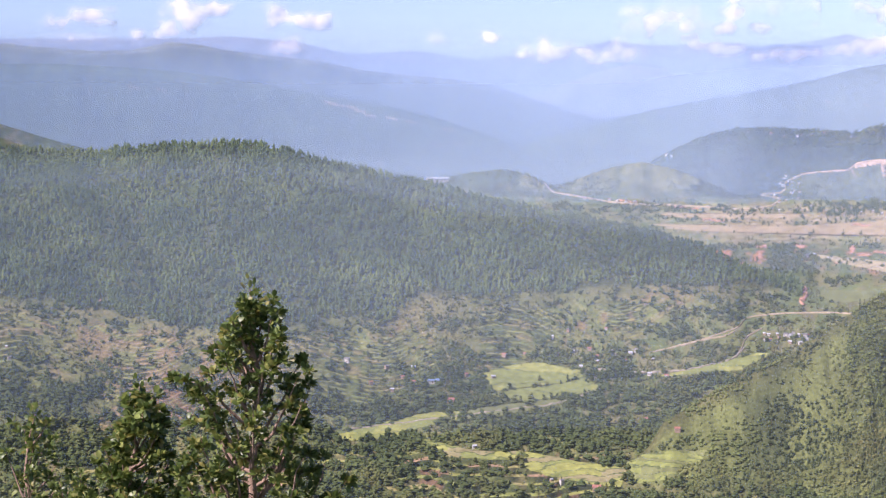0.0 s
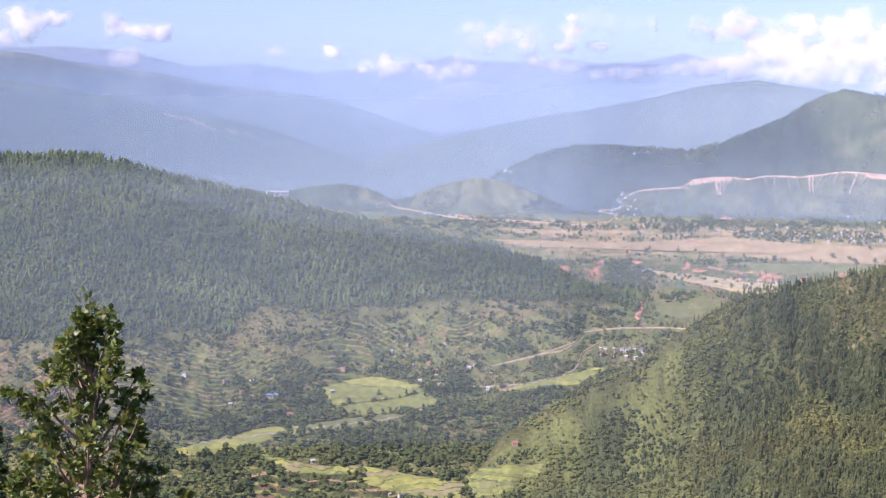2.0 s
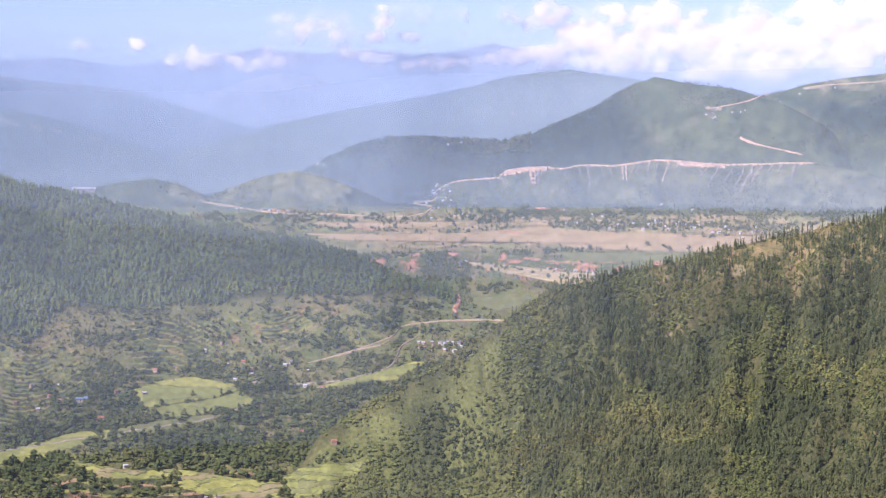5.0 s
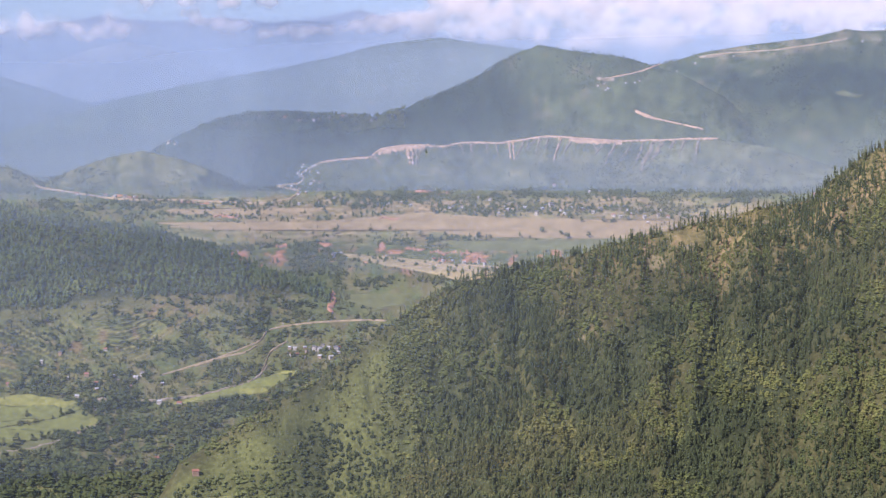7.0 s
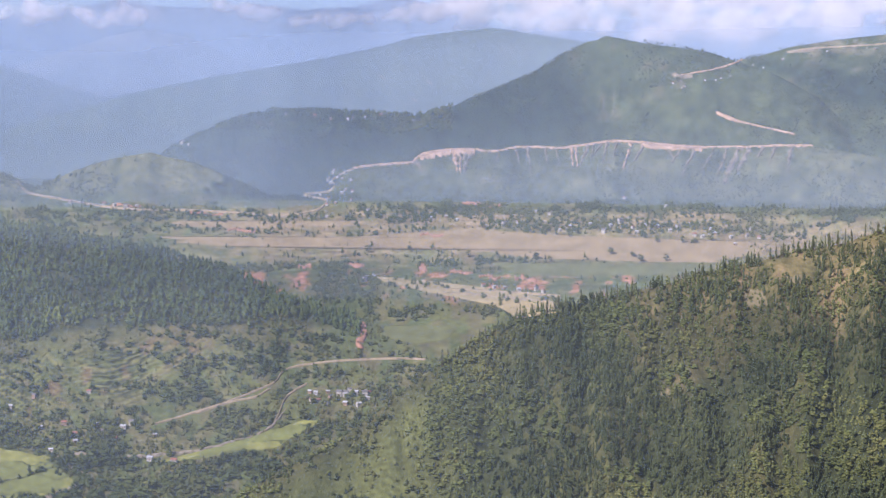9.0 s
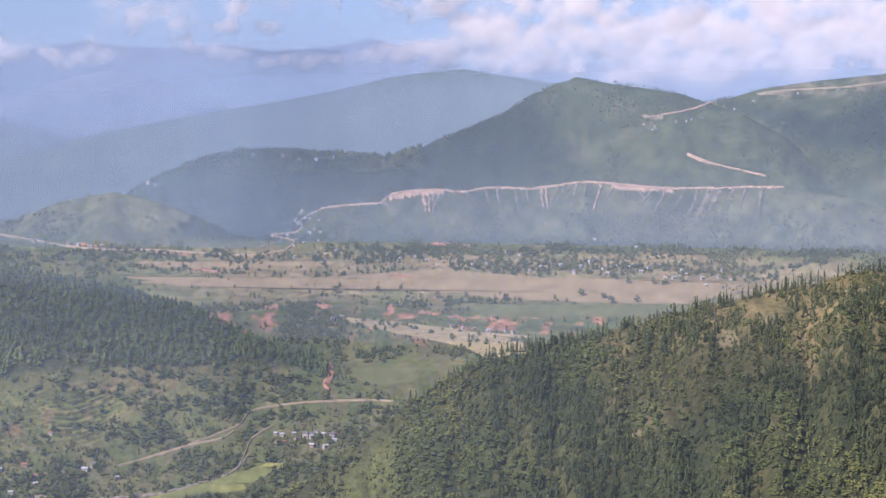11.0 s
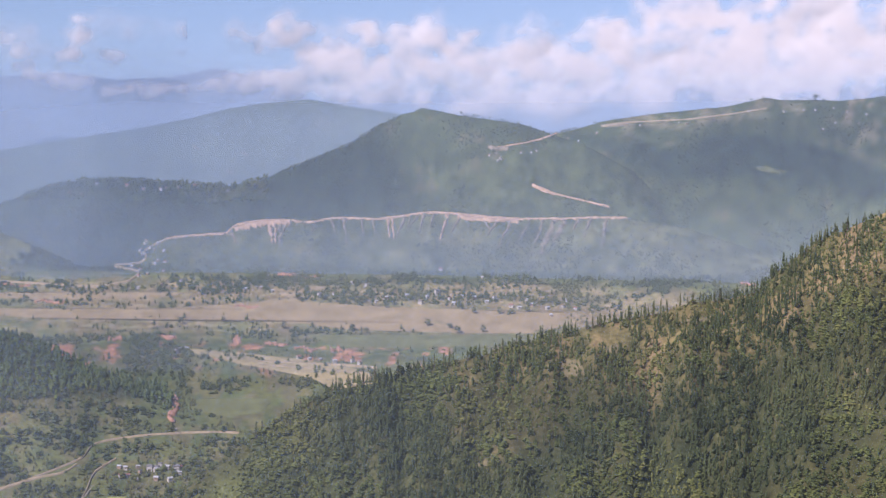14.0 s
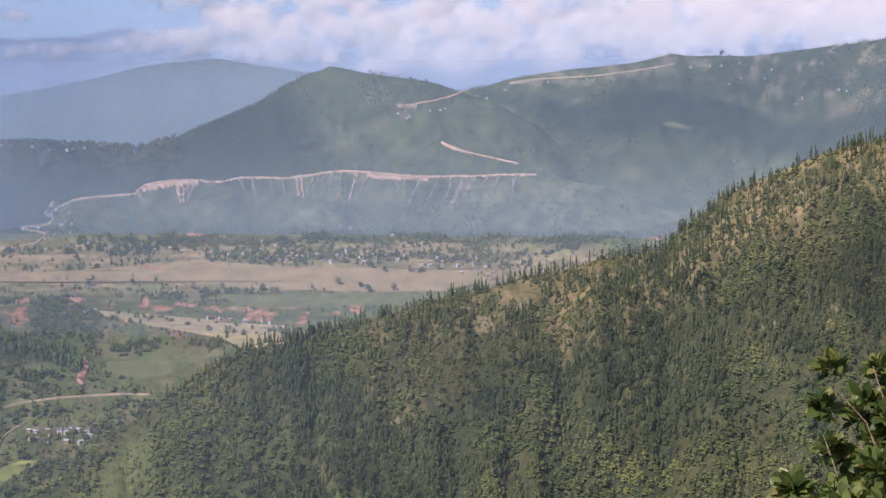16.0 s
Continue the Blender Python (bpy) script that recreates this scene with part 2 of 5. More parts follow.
def noise_of(nt, scale, detail=4.0, rough=0.6):
    place = node(nt, "ShaderNodeNewGeometry")
    n = node(nt, "ShaderNodeTexNoise", inputs={"Scale": scale, "Detail": detail, "Roughness": rough})
    nt.links.new(place.outputs["Position"], n.inputs["Vector"])
    return n.outputs["Fac"]


def ramp(nt, fac, stops):
    r = node(nt, "ShaderNodeValToRGB", inputs={"Fac": fac})
    while len(r.color_ramp.elements) < len(stops):
        r.color_ramp.elements.new(0.5)
    for e, (at, colour) in zip(r.color_ramp.elements, stops):
        e.position, e.color = at, (*colour, 1)
    return r.outputs["Color"]


def tinted(nt, colour, low, high, scale, detail=5.0):
    """The colour, made darker and lighter by noise of that scale."""
    f = node(nt, "ShaderNodeMapRange", inputs={"Value": noise_of(nt, scale, detail), "From Min": 0.3, "From Max": 0.7, "To Min": low, "To Max": high})
    mix = node(nt, "ShaderNodeVectorMath", operation="SCALE")
    if isinstance(colour, bpy.types.NodeSocket):
        nt.links.new(colour, mix.inputs[0])
    else:
        mix.inputs[0].default_value = colour
    nt.links.new(f.outputs[0], mix.inputs["Scale"])
    return mix.outputs[0]


def surface(nt, colour, rough=0.9, bump=0.0, scale=1.0, distance=0.2, sheen=0.2):
    b = node(nt, "ShaderNodeBsdfPrincipled", inputs={"Roughness": rough, "Base Color": colour if isinstance(colour, bpy.types.NodeSocket) else (*colour, 1), "Specular IOR Level": sheen})
    if bump:
        n = node(nt, "ShaderNodeBump", inputs={"Strength": bump, "Distance": distance, "Height": noise_of(nt, scale, 6.0, 0.7)})
        nt.links.new(n.outputs["Normal"], b.inputs["Normal"])
    return b.outputs[0]


def plain(name, colour, low=0.8, high=1.2, scale=1.5, rough=0.85, bump=0.3):
    return material(name, lambda nt: surface(nt, tinted(nt, colour, low, high, scale), rough, bump, scale * 3, 0.15))


def land_shader(nt):
    a = node(nt, "ShaderNodeAttribute", attribute_name="cover")
    c = tinted(nt, tinted(nt, a.outputs["Color"], 0.6, 1.4, 1.1, 6.0), 0.8, 1.2, 0.12)
    return surface(nt, c, 0.95, 0.8, 1.2, 0.5, 0.1)


def leaf_shader(dark, light, warm, gloss=0.12, through=0.36):
    def build(nt):
        g = node(nt, "ShaderNodeNewGeometry")
        big = noise_of(nt, 0.05, 5.0)
        drift = node(nt, "ShaderNodeMapRange", inputs={"Value": big, "From Min": 0.38, "From Max": 0.66, "To Min": -0.1, "To Max": 0.72})
        pick = node(nt, "ShaderNodeMath", operation="MULTIPLY_ADD", inputs={0: g.outputs["Random Per Island"], 1: 0.4, 2: drift.outputs[0]})
        c = ramp(nt, pick.outputs[0], ((0.0, dark), (0.5, light), (1.0, warm)))
        c = tinted(nt, tinted(nt, c, 0.72, 1.28, 0.11, 4.0), 0.8, 1.2, 2.5, 3.0)
        s = surface(nt, c, 0.75, 0.0, sheen=gloss)
        t = node(nt, "ShaderNodeBsdfTranslucent", inputs={"Color": c})
        m = node(nt, "ShaderNodeMixShader", inputs={"Fac": through, 1: s, 2: t.outputs[0]})
        return m.outputs[0]
    return build


M_LAND = material("land", land_shader)
M_PINE = material("pine_needles", leaf_shader((0.064, 0.088, 0.041), (0.104, 0.13, 0.053), (0.155, 0.165, 0.063)))
M_PINE_FAR = material("hill_pine_needles", leaf_shader((0.082, 0.12, 0.044), (0.125, 0.168, 0.055), (0.172, 0.205, 0.066)))
M_BROAD = material("broad_leaves", leaf_shader((0.06, 0.085, 0.029), (0.095, 0.12, 0.038), (0.155, 0.16, 0.05)))
M_RIDGE_BROAD = material("ridge_broad_leaves", leaf_shader((0.1, 0.128, 0.044), (0.16, 0.185, 0.058), (0.24, 0.232, 0.078)))
M_RIDGE_SCRUB = material("ridge_scrub_leaves", leaf_shader((0.1, 0.13, 0.046), (0.155, 0.178, 0.06), (0.225, 0.212, 0.08)))
M_SCRUB = material("scrub_leaves", leaf_shader((0.085, 0.094, 0.034), (0.125, 0.128, 0.042), (0.18, 0.164, 0.06)))
M_FAR_SCRUB = material("far_scrub_leaves", leaf_shader((0.075, 0.095, 0.045), (0.1, 0.12, 0.052), (0.14, 0.145, 0.065)))
M_BARK = plain("bark", (0.12, 0.085, 0.06))


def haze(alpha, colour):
    """A translucent sheet that stands in for haze in the air."""
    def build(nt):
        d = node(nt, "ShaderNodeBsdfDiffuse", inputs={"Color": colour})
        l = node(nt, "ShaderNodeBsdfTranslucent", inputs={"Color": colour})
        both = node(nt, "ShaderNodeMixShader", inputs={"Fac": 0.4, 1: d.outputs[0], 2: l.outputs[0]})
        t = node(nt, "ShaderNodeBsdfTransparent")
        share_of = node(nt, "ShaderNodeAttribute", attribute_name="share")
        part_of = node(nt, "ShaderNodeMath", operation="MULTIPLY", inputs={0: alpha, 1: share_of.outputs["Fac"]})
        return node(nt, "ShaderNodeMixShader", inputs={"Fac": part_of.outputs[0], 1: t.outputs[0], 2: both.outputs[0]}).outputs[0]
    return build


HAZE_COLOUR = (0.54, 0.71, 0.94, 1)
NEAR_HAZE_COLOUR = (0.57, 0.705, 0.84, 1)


# ---- mesh helpers ----
def mesh_of(name, verts, faces, mat, smooth=False):
    """A mesh from arrays of vertices and of faces that all have the same number of corners."""
    verts, faces = np.asarray(verts, np.float32).reshape(-1, 3), np.asarray(faces, np.int32)
    me = bpy.data.meshes.new(name)
    n, k = faces.shape
    me.vertices.add(len(verts))
    me.vertices.foreach_set("co", verts.ravel())
    me.loops.add(n * k)
    me.loops.foreach_set("vertex_index", faces.ravel())
    me.polygons.add(n)
    me.polygons.foreach_set("loop_start", np.arange(0, n * k, k, dtype=np.int32))
    me.polygons.foreach_set("use_smooth", np.full(n, smooth))
    me.update(calc_edges=True)
    me.materials.append(mat)
    return me


def grid_faces(rows, cols):
    i = np.arange(rows - 1)[:, None] * cols + np.arange(cols - 1)[None]
    return np.stack([i, i + 1, i + cols + 1, i + cols], -1).reshape(-1, 4)


# ---- ground: one sheet to the horizon ----
AZ = np.concatenate([np.arange(-180, -24, 4.0), np.arange(-24, -18, 0.5), np.arange(-18, 36.5, 0.1), np.arange(36.5, 42, 0.5), np.arange(42, 178, 4.0), [180.0]])
NEAR_ROWS = np.linspace(0.004, 1.0, 60, endpoint=False) ** 1.5
RR = np.concatenate([np.arange(270, 300, 2.0), np.arange(300, 430, 0.5), np.arange(430, 530, 0.9), np.arange(530, 712, 2.0), np.geomspace(720, 4300, 14)])


def paint(az, r, z):
    """Colour of the ground cover, by place."""
    el = angle_of(az, r, z)
    n1, n2, n3 = fbm(az * 0.5, r / 22.0, 4), fbm(az * 2.1 + 40, r / 6.0, 4), fbm(az * 5 + 11, r / 3.0, 3)
    grass, dry, litter = np.array((0.1, 0.108, 0.041)), np.array((0.165, 0.148, 0.066)), np.array((0.045, 0.055, 0.025))
    mix = lambda a, b, t: a + (b - a) * np.clip(t, 0, 1)[..., None]
    c = mix(np.broadcast_to(grass, (*az.shape, 3)), dry, 0.3 + 0.9 * n1 + 0.8 * n2)
    # small plots on the valley floor
    plot = TABLE[(np.floor(az * 2.6 + 1.5 * n1).astype(int)) % 256, np.floor(r / 5.0 + 2 * n2).astype(int) % 256]
    plots = np.array(((0.075, 0.1, 0.036), (0.115, 0.13, 0.042), (0.155, 0.148, 0.06), (0.13, 0.122, 0.058), (0.09, 0.122, 0.04)))
    floor_z = floor_level(az, r)
    flat = step(3.0, 1.0, z - floor_z) * step(-13.4, -12.9, el)
    c = mix(c, plots[(plot * 4.99).astype(int)], 0.75 * flat)
    # terraces: treads of many crops, dark risers
    cut = terraced(az, r, z)
    rise, count = terrace(az, r, raw_land(az, r))
    tread = TABLE[np.floor(count).astype(int) % 256, np.floor(az * 1.1 + 3 * n1).astype(int) % 256]
    crops = np.array(((0.16, 0.178, 0.06), (0.215, 0.212, 0.075), (0.19, 0.2, 0.066), (0.235, 0.2, 0.09), (0.145, 0.17, 0.052), (0.115, 0.142, 0.048)))
    c = mix(c, crops[(tread * 5.99).astype(int)], 0.85 * cut)
    c = mix(c, np.array((0.27, 0.175, 0.105)), cut * step(-3.0, -8.0, az) * step(0.35, 0.7, tread + 0.8 * n1) * 0.7)
    c = mix(c, np.array((0.03, 0.037, 0.018)), cut * step(0.5, 0.62, count - np.floor(count)) * (0.85 + n2))
    c = mix(c, np.array((0.34, 0.17, 0.11)), cut * step(0.36, 0.48, n1 + 0.5 * n2) * 0.3)
    low = step(-11.7, -12.2, el) * (az < 10) * (r > 290) * (r < 372)
    gold = np.array(((0.235, 0.235, 0.062), (0.15, 0.175, 0.05), (0.25, 0.22, 0.08), (0.3, 0.19, 0.115), (0.2, 0.22, 0.06)))
    c = mix(c, gold[(tread * 4.99).astype(int)], low * cut * (count - np.floor(count) < 0.55) * 0.85)
    # woodland floors
    edge = np.interp(az, *np.array(FOREST_EDGE).T)
    left = step(-0.15, 0.1, el - edge) * (az < 14.8) * (r < 470) * (r > 330) * step(0.3, 1.0, z - floor_z)
    c = mix(c, litter, left * 0.85)
    el_r, rc, run, inside = crest("right", az)
    right = inside & (r < rc + 40) & (r > rc - run) & (z > floor_z + 1.0) & (r < 430)
    c = mix(c, mix(np.broadcast_to(litter, c.shape), np.array((0.09, 0.086, 0.034)), 0.2 + 1.2 * n1 + 0.8 * n2), right * 1.0)
    top = right * step(18, 25, az) * step(2.8, 0.6, el_r - el + 2.0 * n1)
    c = mix(c, np.array((0.215, 0.175, 0.075)), top * (0.75 + n2))
    c = mix(c, np.array((0.27, 0.185, 0.11)), top * step(0.12, 0.3, n2 + 0.5 * n3) * 0.5)
    toe = right * (1 - step(12.0, 21.0, az + 6 * fbm(az * 0.3 + 7, r / 22.0, 3))) * step(0.0, 1.0, el_r - el)
    c = mix(c, np.array((0.108, 0.121, 0.041)), toe * (0.7 + 0.9 * n1 + 0.7 * n2))
    # the plain: stubble, and broken red ground in front of it
    brown = step(7.5, 10.5, az + 3 * n2) * step(452, 462, r + 8 * n1) * (1 - step(482, 488, r + 6 * n1)) * (z < floor_z + 1.2)
    c = mix(c, mix(np.broadcast_to(np.array((0.26, 0.198, 0.108)), c.shape), np.array((0.17, 0.17, 0.075)), 0.3 + 1.6 * n2), brown * (0.75 + 0.8 * n3))
    red = (az > 8) * (az < 24) * step(437, 441, r + 5 * n1) * (1 - step(449, 453, r + 5 * n1)) * (z < floor_z + 1.2)
    c = mix(c, np.array((0.40, 0.19, 0.11)), red * step(0.05, 0.3, n2 + 0.4 * n3))
    strips = (az > 1) * step(436, 446, r) * (z < floor_z + 1.5)
    c = c * (1 + strips * (0.5 * fbm(az * 0.9 + 3, r / 1.6, 4) + 0.3 * fbm(az * 3.0, r / 1.1, 3)))[..., None]
    # hills beyond the plain
    far = np.clip(step(487, 497, r) + (r > 466) * step(0.8, 2.5, z - floor_z), 0, 1)
    hill = mix(np.broadcast_to(np.array((0.046, 0.064, 0.029)), c.shape), np.array((0.098, 0.116, 0.049)), 0.36 + 0.2 * n1 + 0.3 * n2 + 0.6 * n3)
    hill = mix(hill, np.array((0.17, 0.13, 0.085)), 0.45 * step(0.4, 0.65, n2 + 0.5 * n3))
    knoll = (r < 512) * (az > 3) * (az < 11.8) * step(0.5, 2, z - floor_z)
    lobe = (r < 527) * (az > 12) * step(0.5, 2, z - floor_z)
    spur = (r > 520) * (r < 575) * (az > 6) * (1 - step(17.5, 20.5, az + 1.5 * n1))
    green = (r > 525) * (r < 575) * step(19.5, 21.5, az + n1) * step(0.9, 0.2, el) * (az < 26)
    hill = mix(hill, np.array((0.2, 0.2, 0.09)), (knoll * 0.7 + lobe * (0.3 + 0.2 * step(17, 21, az))) * (0.8 + n2 + 0.8 * n3))
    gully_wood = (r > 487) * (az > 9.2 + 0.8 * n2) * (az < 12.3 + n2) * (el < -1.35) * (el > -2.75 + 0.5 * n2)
    # cloud shade on the spur painted dark; the gully's wood shares the colour
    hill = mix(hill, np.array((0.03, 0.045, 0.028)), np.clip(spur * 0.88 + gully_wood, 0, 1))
    hill = mix(hill, np.array((0.1, 0.12, 0.05)), green * (0.4 + n3))
    # tallest hill: cloud shade painted as a dark belt; small pale fields below crest
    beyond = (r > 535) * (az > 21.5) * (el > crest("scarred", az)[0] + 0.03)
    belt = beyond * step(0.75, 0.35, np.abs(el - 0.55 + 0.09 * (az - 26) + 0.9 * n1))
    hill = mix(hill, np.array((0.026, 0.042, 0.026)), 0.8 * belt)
    plots_high = beyond * step(0.75, 0.25, crest("right_far", az)[0] - el) + beyond * step(30.0, 31.5, az) * step(0.5, 0.9, el)
    hill = mix(hill, np.array((0.22, 0.19, 0.12)), plots_high * step(0.05, 0.3, n2 + 0.9 * n3) * 0.5)
    quiet = (r > 625) | ((r > 515) & (az < 5.5))
    hill = mix(hill, np.array((0.06, 0.08, 0.05)), 0.55 * quiet)
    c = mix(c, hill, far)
    c = c * (1 + far * (0.32 + 0.1 * quiet) * fbm(az * 3.4, r / 4.0, 4))[..., None]
    c = c * (1 + 0.06 * far)[..., None]
    # farthest ridges painted pale blue-grey, the haze put into their colour
    far_haze = step(655, 676, r)[..., None]
    c = c * (1 - far_haze) + np.array((0.2, 0.22, 0.25)) * far_haze
    return np.clip(c, 0.02, 0.6)


az_grid, r_grid = np.meshgrid(AZ, np.concatenate([NEAR_ROWS, RR]))
start_of = fan(az_grid[:len(NEAR_ROWS)])[3]
r_grid[:len(NEAR_ROWS)] = start_of + (270 - start_of) * NEAR_ROWS[:, None]
z_grid = land(az_grid, r_grid)
x_grid, y_grid = spot(az_grid, r_grid)
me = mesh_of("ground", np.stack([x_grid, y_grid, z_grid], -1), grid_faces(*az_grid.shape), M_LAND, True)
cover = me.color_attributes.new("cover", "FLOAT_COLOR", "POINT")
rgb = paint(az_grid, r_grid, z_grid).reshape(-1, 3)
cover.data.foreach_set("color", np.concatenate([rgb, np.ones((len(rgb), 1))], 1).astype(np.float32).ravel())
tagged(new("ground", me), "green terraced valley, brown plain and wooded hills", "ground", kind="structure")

# ---- sheets added for haze between the ridges ----
# name, share, distance (by bearing), how the share changes along it, height angles between which it thins out upwards
BEHIND_RIDGE = ((-60, 352), (10.5, 352), (12, 358), (16, 376), (24, 401), (34, 426), (70, 436))
ALONG = ((0, 1.0), (1, 1.0))
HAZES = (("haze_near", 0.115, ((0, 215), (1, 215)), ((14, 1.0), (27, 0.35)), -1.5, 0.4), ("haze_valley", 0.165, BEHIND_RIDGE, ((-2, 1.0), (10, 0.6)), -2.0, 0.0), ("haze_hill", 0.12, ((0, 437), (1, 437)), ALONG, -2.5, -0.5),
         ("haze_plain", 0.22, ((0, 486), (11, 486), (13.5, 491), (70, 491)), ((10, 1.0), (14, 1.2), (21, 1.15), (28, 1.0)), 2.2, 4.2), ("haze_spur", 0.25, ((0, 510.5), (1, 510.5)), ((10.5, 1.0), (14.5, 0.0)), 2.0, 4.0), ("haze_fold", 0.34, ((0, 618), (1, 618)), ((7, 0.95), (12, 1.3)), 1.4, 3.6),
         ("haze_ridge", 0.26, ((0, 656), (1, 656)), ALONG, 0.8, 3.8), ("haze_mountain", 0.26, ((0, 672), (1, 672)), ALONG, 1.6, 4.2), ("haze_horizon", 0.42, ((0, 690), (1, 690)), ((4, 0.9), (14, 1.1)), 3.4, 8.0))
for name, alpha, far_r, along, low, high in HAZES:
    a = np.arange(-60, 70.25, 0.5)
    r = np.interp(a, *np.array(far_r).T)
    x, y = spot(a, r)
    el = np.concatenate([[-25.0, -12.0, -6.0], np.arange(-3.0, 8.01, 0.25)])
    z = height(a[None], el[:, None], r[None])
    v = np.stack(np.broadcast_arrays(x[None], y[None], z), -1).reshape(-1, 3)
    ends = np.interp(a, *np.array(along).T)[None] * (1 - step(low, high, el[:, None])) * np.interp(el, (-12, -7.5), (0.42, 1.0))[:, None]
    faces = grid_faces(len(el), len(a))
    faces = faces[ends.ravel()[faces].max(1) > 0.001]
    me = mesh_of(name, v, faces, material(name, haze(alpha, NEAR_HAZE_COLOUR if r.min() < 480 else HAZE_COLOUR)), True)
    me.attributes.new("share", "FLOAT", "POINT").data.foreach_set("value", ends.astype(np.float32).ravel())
    tagged(new(name, me), "translucent pale blue sheet standing in for haze", "haze", kind="structure")

# ---- clouds ----
# bearing, height angle, half width, half height, weight
PUFFS = ((-13.8, 3.78, 0.61, 0.30, 0.50), (-12.8, 3.95, 0.70, 0.40, 0.80), (-13.3, 3.17, 1.40, 0.31, 0.25), (-11.2, 3.35, 0.33, 0.25, 0.40), (-10.2, 3.51, 0.57, 0.35, 0.60), (-9.3, 4.07, 0.72, 0.60, 0.80), (-8.2, 4.29, 0.62, 0.35, 0.70), (-6.1, 4.05, 0.53, 0.38, 0.80), (-4.9, 3.89, 0.53, 0.35, 0.85), (-4.3, 3.98, 0.39, 0.40, 0.60), (-5.6, 2.89, 0.53, 0.35, 0.35), (-0.2, 3.24, 0.48, 0.30, 0.25), (2.0, 3.29, 0.36, 0.30, 0.60), (3.1, 2.68, 0.31, 0.22, 0.60),
         (4.1, 2.78, 0.58, 0.45, 0.75), (5.4, 2.66, 0.52, 0.25, 0.60), (6.2, 2.65, 0.93, 0.44, 0.90), (7.1, 2.77, 0.50, 0.34, 0.70), (7.7, 3.96, 0.36, 0.24, 0.40), (7.7, 3.42, 0.27, 0.34, 0.30), (8.9, 3.65, 0.23, 0.17, 0.40), (9.0, 3.20, 0.32, 0.24, 0.40), (10.1, 2.77, 0.89, 0.33, 0.70), (9.5, 2.98, 0.54, 0.24, 0.60), (10.6, 4.26, 0.36, 0.72, 0.80), (10.3, 3.55, 0.53, 0.28, 0.70), (11.4, 3.58, 0.40, 0.23, 0.60), (14.3, 4.20, 0.65, 0.64, 0.75),
         (15.0, 4.22, 0.57, 0.41, 0.70), (13.7, 3.70, 0.57, 0.22, 0.50), (15.0, 2.66, 0.79, 0.55, 0.90), (14.1, 2.54, 0.66, 0.37, 0.70), (12.6, 2.56, 0.74, 0.28, 0.55), (16.4, 3.77, 0.53, 0.36, 0.45), (11.6, 2.49, 0.57, 0.23, 0.40), (8.1, 4.13, 1.59, 0.46, 0.28), (12.3, 4.26, 2.11, 0.43, 0.22), (9.1, 3.62, 2.64, 0.50, 0.18))
BANK_WEST = ((15.2, 2.77, 0.8, 0.42, 1.0), (14.1, 2.65, 0.7, 0.26, 0.9), (13.0, 2.58, 0.7, 0.22, 0.8), (11.8, 2.54, 0.6, 0.2, 0.7), (16.1, 4.1, 0.9, 0.5, 0.8), (14.9, 4.2, 0.6, 0.35, 0.7), (16.3, 2.8, 0.8, 0.45, 1.0), (17.0, 3.3, 0.7, 0.5, 0.9), (17.8, 3.43, 0.88, 0.66, 0.8), (17.0, 3.85, 0.44, 0.44, 0.7), (17.2, 2.6, 0.9, 0.35, 0.8), (18.9, 2.7, 1.03, 0.73, 1.0))
BANK_MIDDLE = ((18.7, 4.23, 0.88, 0.44, 0.7), (19.9, 3.6, 0.88, 0.8, 1.0), (19.6, 2.3, 0.88, 0.4, 0.8), (21.2, 3.24, 1.03, 0.75, 1.0), (21.4, 2.15, 1.03, 0.45, 0.8), (21.2, 4.1, 0.5, 0.25, 0.6), (22.8, 3.4, 1.18, 0.7, 1.1), (23.6, 2.38, 1.03, 0.73, 1.0), (22.5, 2.52, 0.88, 0.59, 1.0), (24.7, 3.2, 1.18, 0.95, 1.1), (24.8, 4.0, 0.8, 0.4, 0.8), (25.6, 2.5, 1.18, 0.7, 1.0))
BANK_EAST = ((26.8, 3.42, 1.32, 1.1, 1.2), (28.2, 3.0, 1.47, 1.03, 1.1), (28.2, 4.2, 1.18, 0.55, 1.0), (29.5, 2.8, 1.47, 0.88, 1.1), (30.6, 3.28, 1.47, 1.1, 1.2), (31.5, 3.9, 1.47, 0.85, 1.1), (26.3, 4.5, 1.1, 0.6, 1.0), (29.9, 4.28, 1.32, 0.7, 1.0), (33.0, 3.1, 1.8, 1.1, 1.2), (35.5, 3.2, 2.5, 1.4, 1.2), (40.0, 3.2, 3.0, 1.4, 1.2))


def cloud_shader(tone):
    def build(nt):
        a = node(nt, "ShaderNodeAttribute", attribute_name="thickness")
        d = node(nt, "ShaderNodeBsdfDiffuse", inputs={"Color": (tone, 0.925 * tone, 0.885 * tone, 1)})
        l = node(nt, "ShaderNodeBsdfTranslucent", inputs={"Color": (0.97 * tone, 0.89 * tone, 0.87 * tone, 1)})
        both = node(nt, "ShaderNodeMixShader", inputs={"Fac": 0.4, 1: d.outputs[0], 2: l.outputs[0]})
        t = node(nt, "ShaderNodeBsdfTransparent")
        return node(nt, "ShaderNodeMixShader", inputs={"Fac": a.outputs["Fac"], 1: t.outputs[0], 2: both.outputs[0]}).outputs[0]
    return build


M_CLOUD = material("cloud", cloud_shader(0.8))
M_PUFF = material("cloud_puff", cloud_shader(0.9))


def softened(f, times):
    for k in range(times):
        f = (np.roll(f, 1, 0) + 2 * f + np.roll(f, -1, 0)) / 4
        f = (np.roll(f, 1, 1) + 2 * f + np.roll(f, -1, 1)) / 4
    return f


